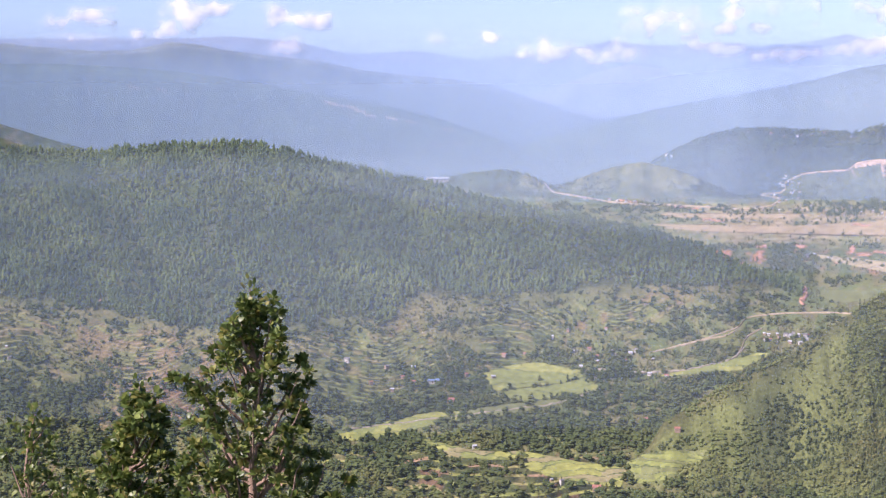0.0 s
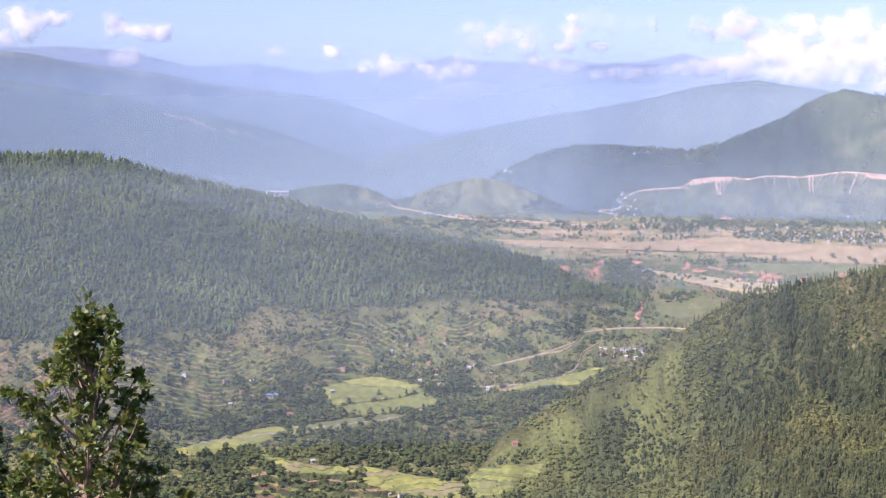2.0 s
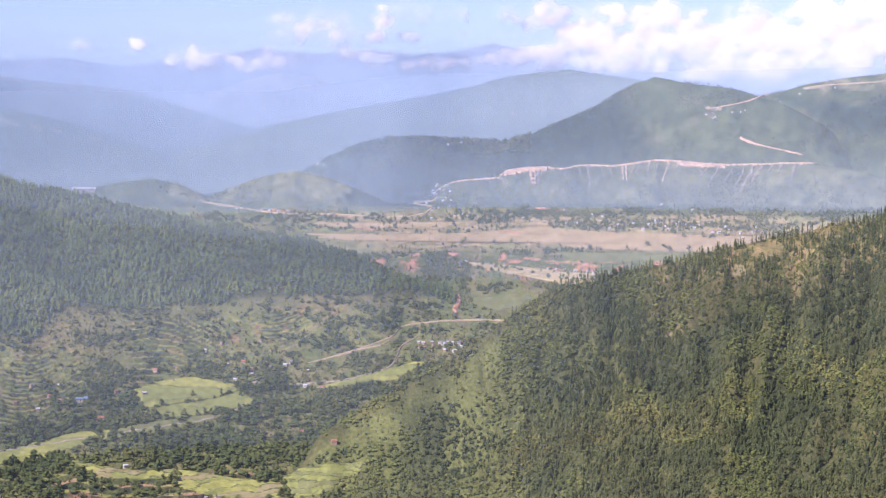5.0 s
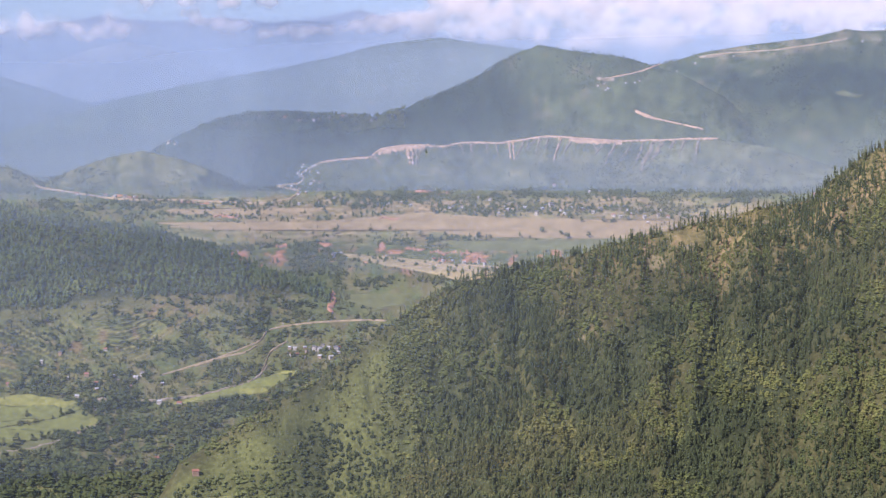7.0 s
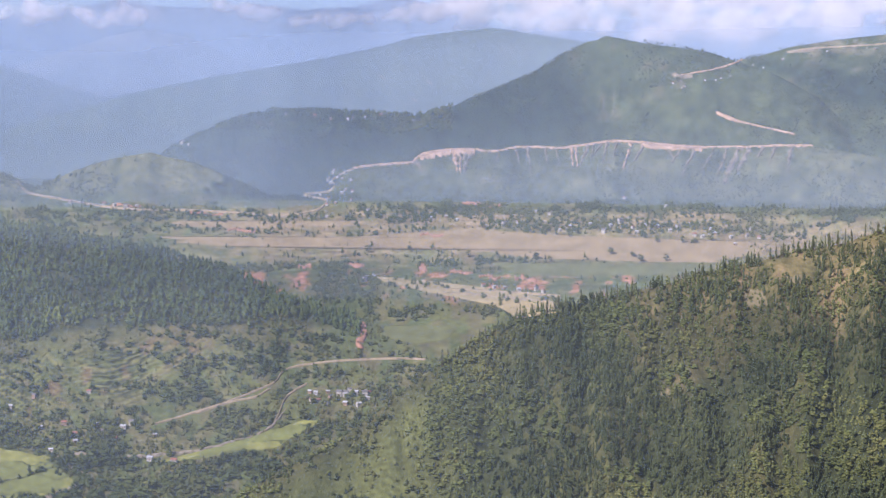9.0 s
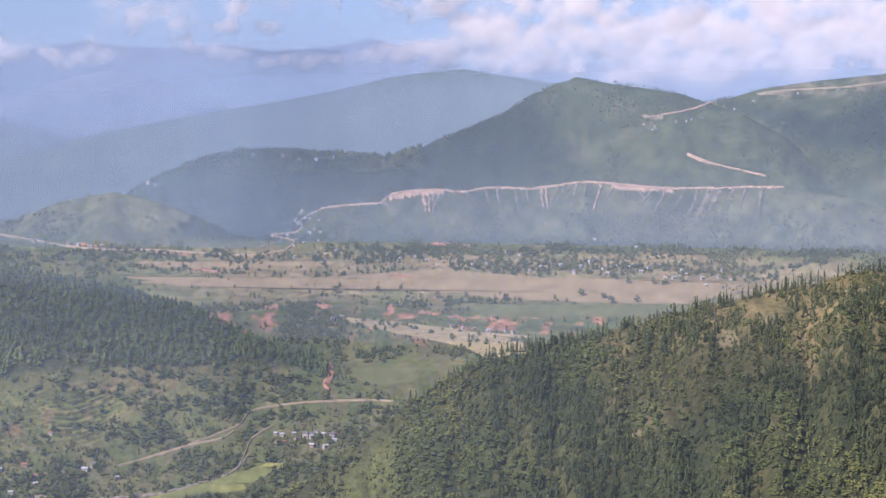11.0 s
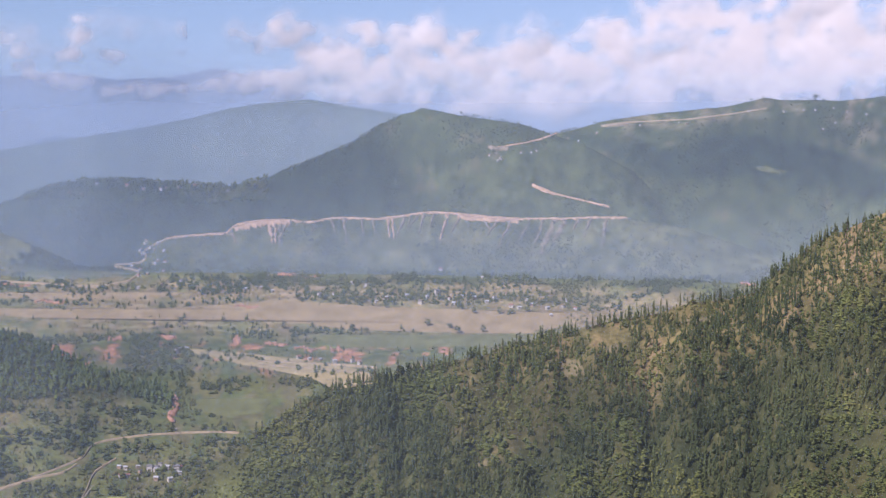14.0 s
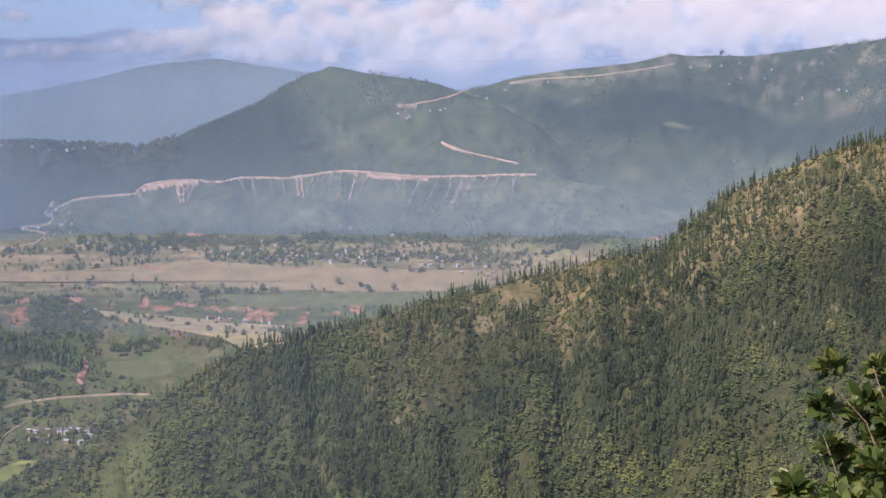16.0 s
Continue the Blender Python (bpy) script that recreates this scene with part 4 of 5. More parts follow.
def field(name, outline, mats, label, rows=14, cols=22, lift=0.2, seed=0):
    """A field within an outline of bearings and height angles."""
    p = np.array(outline, float)
    e0, e1 = p[:, 1].min(), p[:, 1].max()
    q = np.roll(p, -1, 0)
    az, el = [], []
    for e in np.linspace(e0 + 0.01, e1 - 0.01, rows):
        cross = (p[:, 1] - e) * (q[:, 1] - e) < 0
        hits = p[cross, 0] + (e - p[cross, 1]) / (q[cross, 1] - p[cross, 1]) * (q[cross, 0] - p[cross, 0])
        lo, hi = hits.min(), hits.max()
        wob = 0.1 * (hi - lo) * vnoise(e * 23 + seed, 3.0), 0.1 * (hi - lo) * vnoise(e * 23 + seed, 8.0)
        az.append(np.linspace(lo + wob[0], hi + wob[1], cols))
        el.append(np.full(cols, e))
    v = draped(np.array(az), np.array(el), lift)
    v[[0, -1], :, 2] -= 0.8 * lift
    v[1:-1, 0, 2] -= 0.8 * lift
    v[1:-1, -1, 2] -= 0.8 * lift
    me = mesh_of(name, v, grid_faces(rows, cols), mats[0], True)
    if len(mats) > 1:
        # small terraces: each tread a crop, a dark bank between two
        for mat in mats[1:]:
            me.materials.append(mat)
        a, e = np.array(az)[:-1, :-1], np.array(el)[:-1, :-1]
        tier = (e + 0.34 * fbm(a * 0.8 + seed, e * 2.0, 4) + 0.05 * a * (seed % 3 - 1)) / (0.17 if seed in (5, 6, 8) else 0.42)
        tread = TABLE[(np.floor(tier).astype(int) + 31 * seed) % 256, (np.floor(a * 0.8 + 0.37 * np.floor(tier)).astype(int)) % 256]
        kind = np.select((tier - np.floor(tier) > (0.84 if seed in (5, 6, 8) else 0.95), tread < 0.5, tread < 0.78), (len(mats) - 1, 0, 1), 2)
        me.polygons.foreach_set("material_index", kind.astype(np.int32).ravel())
    return tagged(new(name, me), label, "field", kind="structure")



CROPS = {"paddy": M_PADDY, "paddy_green": M_PADDY_GREEN, "stubble": M_STUBBLE, "straw": M_STRAW, "meadow": M_MEADOW}
for name, outline, crop, label, *size in FIELDS:
    stepped = crop.startswith("paddy") and not size
    mats = (CROPS[crop], M_MEADOW if name == "field_8" else M_PADDY_GREEN if crop == "paddy" else M_PADDY, M_TREAD if name in ("field_5", "field_6") else M_MEADOW if name == "field_8" else CROPS[crop], M_RISER) if stepped else (CROPS[crop],)
    field(name, outline, mats, label, *(size or ((44, 60) if stepped else (14, 22))), 0.07 if size else 0.2, int(name[6:]))

ribbon("river", ((-3.5, -11.29), (-0.5, -10.95), (2.1, -10.62), (4.0, -10.38), (5.2, -10.05), (6.2, -9.62), (5.75, -9.3), (5.5, -9.1), (6.2, -9.02), (7.2, -9.12), (8.8, -9.01), (10.0, -8.75), (10.7, -8.5), (11.2, -8.0)), 0.02, 0.022, M_GRAVEL, "stony grey riverbed winding through fields", "river", 160, 0.3, 0.9, 3)
ribbon("road_valley", ROAD_VALLEY, 0.007, 0.008, M_ROAD, "pale dirt road winding up the valley", "road", 70, 0.35, 0.15, 4)
ribbon("road_branch", ROAD_BRANCH, 0.009, 0.009, M_ROAD, "pale dirt track leaving the valley road", "road", 24, 0.35, 0.2, 5)
ribbon("road_lower", ((8.9, -8.1), (9.8, -7.82), (10.4, -7.7), (10.75, -7.5)), 0.008, 0.008, M_ROAD, "pale dirt track on the slope", "road", 24, 0.35, 0.2, 5)
ribbon("red_cutting", ((13.1, -6.5), (13.05, -6.3), (13.2, -6.1), (13.1, -5.95), (13.2, -5.85)), 0.07, 0.07, M_RED, "raw red earth cutting beside the road", "bare soil", 20, 0.35, 0.4, 6)
ribbon("road_plain", ((3.9, -2.09), (4.05, -2.3), (4.3, -2.45), (5.2, -2.6), (6.3, -2.79), (7.3, -2.88), (8.8, -2.9), (10.2, -2.98), (11.2, -3.0), (11.8, -2.9), (12.05, -2.8), (12.2, -2.6), (11.8, -2.52), (11.6, -2.45), (12.2, -2.38), (12.4, -2.2), (12.35, -2.05), (12.6, -1.88), (12.9, -1.73)), 0.016, 0.016, M_ROAD, "pale road climbing from the plain", "road", 160, 0.35, 0.3, 7)
ribbon("road_farm", ((15.3, -4.93), (16.4, -4.96), (17.5, -5.0), (18.6, -5.07)), 0.016, 0.016, M_ROAD, "straight pale farm road across fields", "road", 40, 0.35, 0.2, 67)
ribbon("road_bank", ((15.3, -5.03), (16.4, -5.08), (17.4, -5.16), (18.2, -5.22)), 0.014, 0.014, M_ROAD, "pale earth bank between fields", "road", 40, 0.35, 0.2, 68)
SCAR = ((12.9, -1.7), (13.4, -1.62), (13.9, -1.58), (14.5, -1.53), (14.65, -1.38), (14.8, -1.27), (15.5, -1.16), (16.2, -1.14), (16.5, -1.2), (16.8, -1.19), (17.4, -1.07), (18.0, -1.07), (18.6, -1.09), (19.2, -1.02), (20.2, -0.88), (20.9, -0.91), (21.8, -0.99), (22.4, -1.02), (23.6, -0.99), (24.4, -0.95), (25.15, -0.94))
ribbon("road_cut", SCAR, 0.012, 0.022, M_SCAR, "raw pale road cut across the hillside", "road", 260, 0.3, 0.75, 8, smooth=False)
ribbon("cut_bank", ((14.7, -1.4), (15.3, -1.23), (15.9, -1.17), (16.2, -1.17)), 0.02, 0.10, M_SCAR, "bare orange bank below the road cut", "bare soil", 50, 0.45, 0.4, 9, smooth=False)
ribbon("cut_shelf", ((20.9, -0.98), (21.6, -1.04), (22.4, -1.08)), 0.02, 0.06, M_SCAR, "bare spoil heap below the road cut", "bare soil", 30, 0.45, 0.4, 9)
SLIDES_WEST = ((15.65, 0.05, -0.6, 0.1), (15.8, 0.0, -0.62, 0.09), (15.95, -0.03, -0.66, 0.08), (16.15, -0.2, -0.45, 0.07), (14.6, 0.15, -0.35, 0.07), (17.35, 0.1, -0.38, 0.05), (17.68, 0.12, -0.75, 0.07), (18.5, 0.1, -0.4, 0.03), (18.95, 0.05, -0.5, 0.06), (19.08, 0.05, -0.56, 0.05), (19.45, -0.25, -0.6, 0.06), (19.62, -0.1, -0.4, 0.04), (20.02, -0.15, -0.55, 0.06), (20.3, -0.1, -0.42, 0.04))
SLIDES_EAST = ((20.68, -0.2, -0.72, 0.06), (22.7, -0.3, -0.6, 0.04), (16.9, -0.1, -0.3, 0.04), (18.2, 0.05, -0.45, 0.04), (19.85, -0.25, -0.35, 0.04), (21.0, -0.25, -0.5, 0.05), (21.9, -0.25, -0.45, 0.05), (22.2, -0.3, -0.8, 0.05), (23.55, -0.3, -0.7, 0.09), (24.2, -0.15, -0.5, 0.05), (23.0, -0.25, -0.9, 0.06), (23.3, -0.35, -0.95, 0.13), (23.9, -0.12, -0.3, 0.06), (24.6, -0.1, -0.75, 0.06), (21.5, 0.2, -0.35, 0.03))
for k, (a, drift, drop, w) in enumerate(SLIDES_WEST + SLIDES_EAST):
    top = np.interp(a, np.array(SCAR)[:, 0], np.array(SCAR)[:, 1]) - 0.03
    ribbon("earth_slide", ((a, top), (a + 0.25 * drift, top + 0.3 * drop), (a + 0.75 * drift, top + 0.7 * drop), (a + drift, top + drop)), w * 0.62, w * 0.55, M_SCAR if k in (0, 1, 8, 9, 14) else M_SLIDE, "pale rubble slide running down below the road cut", "bare soil", 18, 0.36, 0.9, 30 + k, 0.7)
ribbon("road_spur", ((22.75, -0.09), (22.95, -0.18), (23.15, -0.28), (23.68, -0.42), (24.2, -0.54), (24.7, -0.66)), 0.009, 0.01, M_SCAR, "raw pale road on a grassy spur", "road", 40, 0.35, 0.3, 61)
ribbon("spur_bank", ((22.75, -0.1), (23.0, -0.22), (23.3, -0.33)), 0.035, 0.03, M_SCAR, "bare pale bank at a road bend", "bare soil", 20, 0.4, 0.4, 62)
ribbon("road_top", ((21.86, 0.92), (22.2, 0.98), (22.56, 1.05), (23.05, 1.19), (23.4, 1.33)), 0.007, 0.008, M_SCAR, "pale road climbing the hill shoulder", "road", 60, 0.3, 0.7, 63)
ribbon("hill_clearing", ((21.65, 0.93), (21.9, 0.88), (22.15, 0.9)), 0.05, 0.04, M_SLIDE, "bare clearing on the hill shoulder", "bare soil", 16, 0.4, 0.4, 64)
ribbon("road_crest", ((24.55, 1.54), (24.9, 1.59), (25.4, 1.63), (26.2, 1.67), (26.84, 1.71), (28.0, 1.86), (28.75, 1.98)), 0.005, 0.006, M_ROAD, "pale road just below a far crest", "road", 90, 0.3, 0.9, 65)
ribbon("crest_bank", ((24.5, 1.53), (24.8, 1.53), (25.2, 1.57)), 0.014, 0.02, M_SLIDE, "bare bank below a far crest road", "bare soil", 16, 0.4, 0.4, 66)
for k, (a, e, w, h) in enumerate(((11.4, -4.33, 0.5, 0.05), (12.9, -4.3, 0.35, 0.06), (14.75, -4.4, 0.12, 0.10), (15.8, -4.47, 0.4, 0.04), (16.6, -4.58, 0.4, 0.05), (17.6, -4.62, 0.4, 0.07), (10.0, -3.42, 0.5, 0.03), (9.0, -2.98, 0.6, 0.03), (16.4, -2.66, 0.7, 0.04), (28.3, -2.62, 0.25, 0.05), (15.0, -3.5, 0.4, 0.03), (6.9, -2.76, 0.5, 0.03))):
    ribbon("red_bank", ((a - 0.8 * w, e), (a - w * 0.3, e + 0.03), (a + w * 0.3, e - 0.03), (a + 0.8 * w, e - 0.01)), 0.7 * h, 0.6 * h, M_RED, "eroded bank of bare red earth", "bare soil", 26, 0.25, 1.0, 80 + k)
for k, (a, e, w, h) in enumerate(((23.6, -4.95, 0.25, 0.22), (24.6, -4.4, 0.2, 0.12), (26.9, -3.6, 0.35, 0.06), (31.3, -4.9, 0.2, 0.08), (33.0, -4.4, 0.25, 0.1), (21.4, -7.4, 0.15, 0.1))):
    ribbon("dry_patch", ((a - w, e - 0.4 * h), (a, e), (a + w, e + 0.5 * h)), h, h, M_DRY, "dry open patch among the pines", "bare soil", 10, 0.2, 0.4, 110 + k)
for k, (a, e) in enumerate(((-4.1, 0.85), (-3.8, 0.77), (-3.3, 0.69), (-3.0, 0.56), (-2.6, 0.37), (-1.8, 0.27), (-1.1, 0.16), (0.3, -0.15), (0.7, -0.68), (-0.1, -0.74), (-2.3, -1.41), (-11.3, 1.39), (-10.3, 1.3), (-13.3, 1.48), (13.7, 0.88), (14.6, 0.2), (10.5, 0.39), (8.1, 0.5), (15.0, 0.72))):
    ribbon("hill_clearing", ((a - (0.22 if k < 13 else 0.1), e + 0.04), (a, e), (a + (0.22 if k < 13 else 0.1), e - 0.05)), 0.026 if k < 13 else 0.012, 0.022 if k < 13 else 0.012, M_SLIDE if k < 11 else M_DRY, "small bare clearing on a hazy hillside", "bare soil", 10, 0.6, 0.5, 130 + k)


# ---- parts and simple solids ----
def part(name, data, parent, label=""):
    ob = new(name, data)
    ob.parent = parent
    if label:
        ob["label"] = label
    return ob


def thing(name, m, label, category, group=""):
    ob = new(name)
    ob.empty_display_size = 0.2
    ob.matrix_world = m
    return tagged(ob, label, category, group)


BOX_F = np.array(((0, 1, 2, 3), (7, 6, 5, 4), (0, 4, 5, 1), (1, 5, 6, 2), (2, 6, 7, 3), (3, 7, 4, 0)))


def boxes(name, spans, mat):
    v, f = [], []
    for k, (x0, x1, y0, y1, z0, z1) in enumerate(spans):
        v += [(x0, y0, z1), (x1, y0, z1), (x1, y1, z1), (x0, y1, z1), (x0, y0, z0), (x1, y0, z0), (x1, y1, z0), (x0, y1, z0)]
        f.append(BOX_F + 8 * k)
    return mesh_of(name, v, np.concatenate(f), mat)


def gable_wall(name, w, d, h, ridge, mat):
    x, y = w / 2, d / 2
    v = [(-x, -y, -0.8), (x, -y, -0.8), (x, y, -0.8), (-x, y, -0.8), (-x, -y, h), (x, -y, h), (x, y, h), (-x, y, h), (-x, 0, ridge), (x, 0, ridge)]
    f = [(0, 1, 5, 4), (2, 3, 7, 6), (1, 2, 6, 5), (3, 0, 4, 7), (4, 7, 8, 8), (5, 9, 6, 6)]
    me = bpy.data.meshes.new(name)
    me.from_pydata(v, [], [tuple(dict.fromkeys(q)) for q in f])
    me.materials.append(mat)
    return me


def gable_roof(name, w, d, h, ridge, mat, over=0.14, thick=0.07):
    x, y = w / 2 + over, d / 2 + over
    drop = (ridge - h) / (d / 2) * over
    v = []
    for dz in (0.02, thick + 0.02):
        v += [(-x, -y, h - drop + dz), (x, -y, h - drop + dz), (x, 0, ridge + dz), (-x, 0, ridge + dz), (x, y, h - drop + dz), (-x, y, h - drop + dz)]
    f = [(0, 3, 2, 1), (3, 5, 4, 2), (6, 7, 8, 9), (9, 8, 10, 11), (0, 1, 7, 6), (5, 11, 10, 4), (1, 2, 8, 7), (2, 4, 10, 8), (3, 0, 6, 9), (5, 3, 9, 11)]
    me = bpy.data.meshes.new(name)
    me.from_pydata(v, [], f)
    me.materials.append(mat)
    return me


M_MUD = plain("ochre_plaster", (0.33, 0.235, 0.17), 0.8, 1.15, 2.0)
M_TIN = plain("grey_tin", (0.42, 0.43, 0.44), 0.8, 1.1, 2.0, 0.45, 0.1)
M_TILE = plain("red_tile", (0.28, 0.13, 0.095), 0.75, 1.2, 3.0)
M_SLATE = plain("dark_slate", (0.16, 0.15, 0.15), 0.75, 1.2, 3.0)
M_BLUE = plain("blue_sheet", (0.16, 0.23, 0.36), 0.85, 1.1, 2.0, 0.4, 0.05)
M_DARK = plain("dark_opening", (0.03, 0.03, 0.035), 0.9, 1.1, 3.0, 0.3, 0.0)
M_TIMBER = plain("brown_timber", (0.16, 0.09, 0.05), 0.8, 1.2, 3.0)


def house(w, d, h, ridge, wall, roof, label, storeys=1):
    ob = thing("house", Matrix(), label, "house", "houses in the valley")
    part("wall", gable_wall("wall", w, d, h, ridge, wall), ob)
    part("roof", gable_roof("roof", w, d, h, ridge, roof), ob)
    y = -d / 2
    part("door", boxes("door", [(-0.12, 0.12, y - 0.02, y + 0.02, -0.02, 0.55)], M_TIMBER), ob)
    wide = boxes("window", [(-0.1, 0.1, -0.02, 0.02, 0.0, 0.24)], M_DARK)
    for level in range(storeys):
        for x in (-0.32 * w, 0.32 * w) if level == 0 else (-0.32 * w, 0.0, 0.32 * w):
            part("window", wide, ob).location = (x, y, 0.28 + 0.75 * level)
    return ob


HOUSES = (
    house(1.9, 1.2, 0.9, 1.4, M_WHITE, M_TILE, "whitewashed farmhouse with a red tiled roof"),
    house(1.8, 1.2, 1.4, 1.9, M_MUD, M_SLATE, "two-storey ochre farmhouse with a dark slate roof", 2),
    house(1.7, 1.2, 0.9, 1.25, M_WHITE, M_TIN, "whitewashed house with a grey tin roof"),
    house(1.6, 1.1, 0.8, 1.2, M_MUD, M_TIN, "ochre mud house with a grey tin roof"),
    house(2.0, 1.3, 1.5, 1.95, M_WHITE, M_SLATE, "two-storey white house with a slate roof", 2),
    house(4.2, 1.4, 0.8, 1.2, M_WHITE, M_BLUE, "long low white building with a blue sheet roof"),
    house(2.4, 1.5, 1.1, 1.7, M_MUD, M_TILE, "ochre house with a broad red tiled roof"),
    house(5.5, 1.6, 0.8, 1.1, M_WHITE, M_TIN, "long white shed with a pale tin roof"),
)
USED = set()


def settle(kind, az, el, turn, size=1.0):
    """A house of that kind, standing on the land."""
    x, y, z = draped(np.array([az]), np.array([el]), 0.0)[0]
    size *= 0.74
    m = pose(x, y, z + 0.1, 0, 0, turn) @ Matrix.Scale(size, 4)
    if kind in USED:
        made = copy_thing(HOUSES[kind], m)
        made.scale = (size, size, size)
    else:
        HOUSES[kind].matrix_world = m
        USED.add(kind)


rng_h = random.Random(5)
for k, (a, e) in enumerate(((-1.0, -9.59), (-0.6, -10.43), (1.3, -11.97), (7.6, -11.83), (4.6, -13.26), (4.2, -13.14), (5.0, -8.39), (5.9, -8.58), (6.6, -8.53), (7.1, -8.44), (7.9, -8.63), (-15.9, -8.47), (-16.0, -8.02), (-13.5, -6.53), (-12.6, -6.45), (-2.0, -9.04), (-1.0, -9.01),
                            (-1.8, -9.84), (-3.5, -8.78), (2.0, -9.38), (3.8, -10.97), (6.2, -7.52), (4.8, -7.65), (4.2, -7.88), (6.4, -8.37), (7.3, -8.34), (5.9, -8.75), (5.3, -8.95), (12.0, -7.79), (12.3, -7.72), (12.7, -7.66), (12.7, -7.87), (13.2, -7.64), (7.4, -9.4), (7.8, -9.2), (8.4, -9.26))):
    settle((0, 1, 2, 3, 4, 3, 2)[k % 7], a, e, rng_h.uniform(-40, 40), rng_h.uniform(0.5, 0.8))
for k in range(14):
    settle((2, 4, 2, 0, 3)[k % 5], rng_h.uniform(11.7, 13.3), rng_h.uniform(-7.95, -7.55), rng_h.uniform(-40, 40), rng_h.uniform(0.5, 0.75))
settle(5, -0.3, -9.56, 8, 1.1)
settle(7, -0.1, -2.06, 6, 1.7)
settle(7, 13.35, -4.62, 12, 0.55)
for a, e, s in ((0.4, -10.31, 1.0), (7.7, -10.9, 0.7), (8.8, -11.24, 0.7), (7.2, -11.78, 0.7), (5.9, -13.5, 1.0), (2.4, -8.55, 0.6), (3.2, -8.5, 0.55), (1.0, -9.3, 0.6), (0.8, -9.7, 0.5), (1.5, -10.15, 0.5), (4.4, -8.5, 0.5), (5.6, -8.3, 0.55), (6.9, -8.7, 0.5), (-1.4, -9.4, 0.5), (-2.6, -9.6, 0.5)):
    settle(6, a, e, rng_h.uniform(-30, 30), s)
for k, (a, e) in enumerate(((13.4, -4.6), (13.2, -4.72), (16.4, -4.83), (16.7, -4.86), (17.0, -4.87), (17.4, -4.93), (17.9, -4.92), (18.1, -4.96), (15.0, -3.04), (15.4, -3.01), (15.7, -3.1), (17.0, -3.21), (17.4, -3.14), (19.5, -3.18), (19.8, -3.14), (20.1, -3.21), (20.4, -3.1), (20.7, -3.24), (21.0, -3.16),
                            (21.3, -3.2), (21.6, -3.3), (21.8, -3.22), (22.2, -3.39), (22.4, -3.43), (22.7, -3.33), (23.1, -3.42), (23.5, -3.37), (23.8, -3.41), (18.6, -3.34), (18.9, -3.24), (17.9, -2.84), (18.3, -2.91), (20.5, -2.45), (21.5, -2.64), (23.2, -3.6), (23.6, -3.2), (13.3, -2.88), (12.8, -2.96))):
    settle((2, 4, 0, 2, 3)[k % 5], a, e, rng_h.uniform(-50, 50), rng_h.uniform(0.42, 0.75))
for k, (a, e) in enumerate(((12.2, -3.04), (22.1, -3.07), (22.6, -3.21), (19.9, -3.37), (20.8, -3.36), (6.3, -2.73), (6.6, -2.77), (6.9, -2.81), (7.2, -2.79), (5.4, -2.68), (12.3, -2.14), (12.5, -1.99), (12.6, -2.41), (12.2, -2.73), (12.7, -1.84), (8.3, -1.06), (8.5, -1.1))):
    settle((2, 0, 2, 4)[k % 4], a, e, rng_h.uniform(-50, 50), rng_h.uniform(0.42, 0.7))
for k, (a, e) in enumerate(((9.9, -0.26), (10.2, -0.25), (10.5, -0.2), (10.8, -0.2), (11.1, -0.17), (11.4, -0.2), (11.6, -0.16), (12.0, -0.17), (12.4, -0.16), (12.7, -0.12), (13.0, -0.14), (13.2, -0.15), (13.6, -0.2), (14.0, -0.28), (14.4, -0.26), (14.6, -0.24), (14.8, -0.25))):
    settle((1, 3, 6, 1, 4)[k % 5], a + rng_h.uniform(-0.25, 0.25), e - rng_h.uniform(0.02, 0.3), rng_h.uniform(-50, 50), rng_h.uniform(0.3, 0.55))
for k, (a, e) in enumerate(((26.5, 1.66), (26.7, 1.63), (28.3, 1.95), (29.2, 1.93), (29.7, 1.96), (30.0, 1.97), (25.5, 1.58), (24.4, 1.38), (33.0, 1.33), (33.2, 1.3), (31.9, 0.97), (32.1, 1.11), (31.3, 1.86), (30.2, 1.48))):
    settle((2, 3, 4)[k % 3], a, e - 0.05, rng_h.uniform(-50, 50), rng_h.uniform(0.3, 0.48))
for k in range(26):
    a = rng_h.uniform(30.3, 34.0) if k < 14 else rng_h.uniform(21.6, 24.2)
    e = float(crest("right_far", a)[0]) - rng_h.uniform(0.12, 0.95) if k < 14 else float(np.interp(a, (21.5, 24.2), (0.68, 1.3))) - rng_h.uniform(-0.02, 0.22)
    settle((2, 3, 0, 4)[k % 4], a, e, rng_h.uniform(-50, 50), rng_h.uniform(0.24, 0.38))
for k in range(12):
    settle((2, 0, 3)[k % 3], rng_h.uniform(12.0, 12.9), rng_h.uniform(-2.7, -1.75), rng_h.uniform(-50, 50), rng_h.uniform(0.4, 0.6))


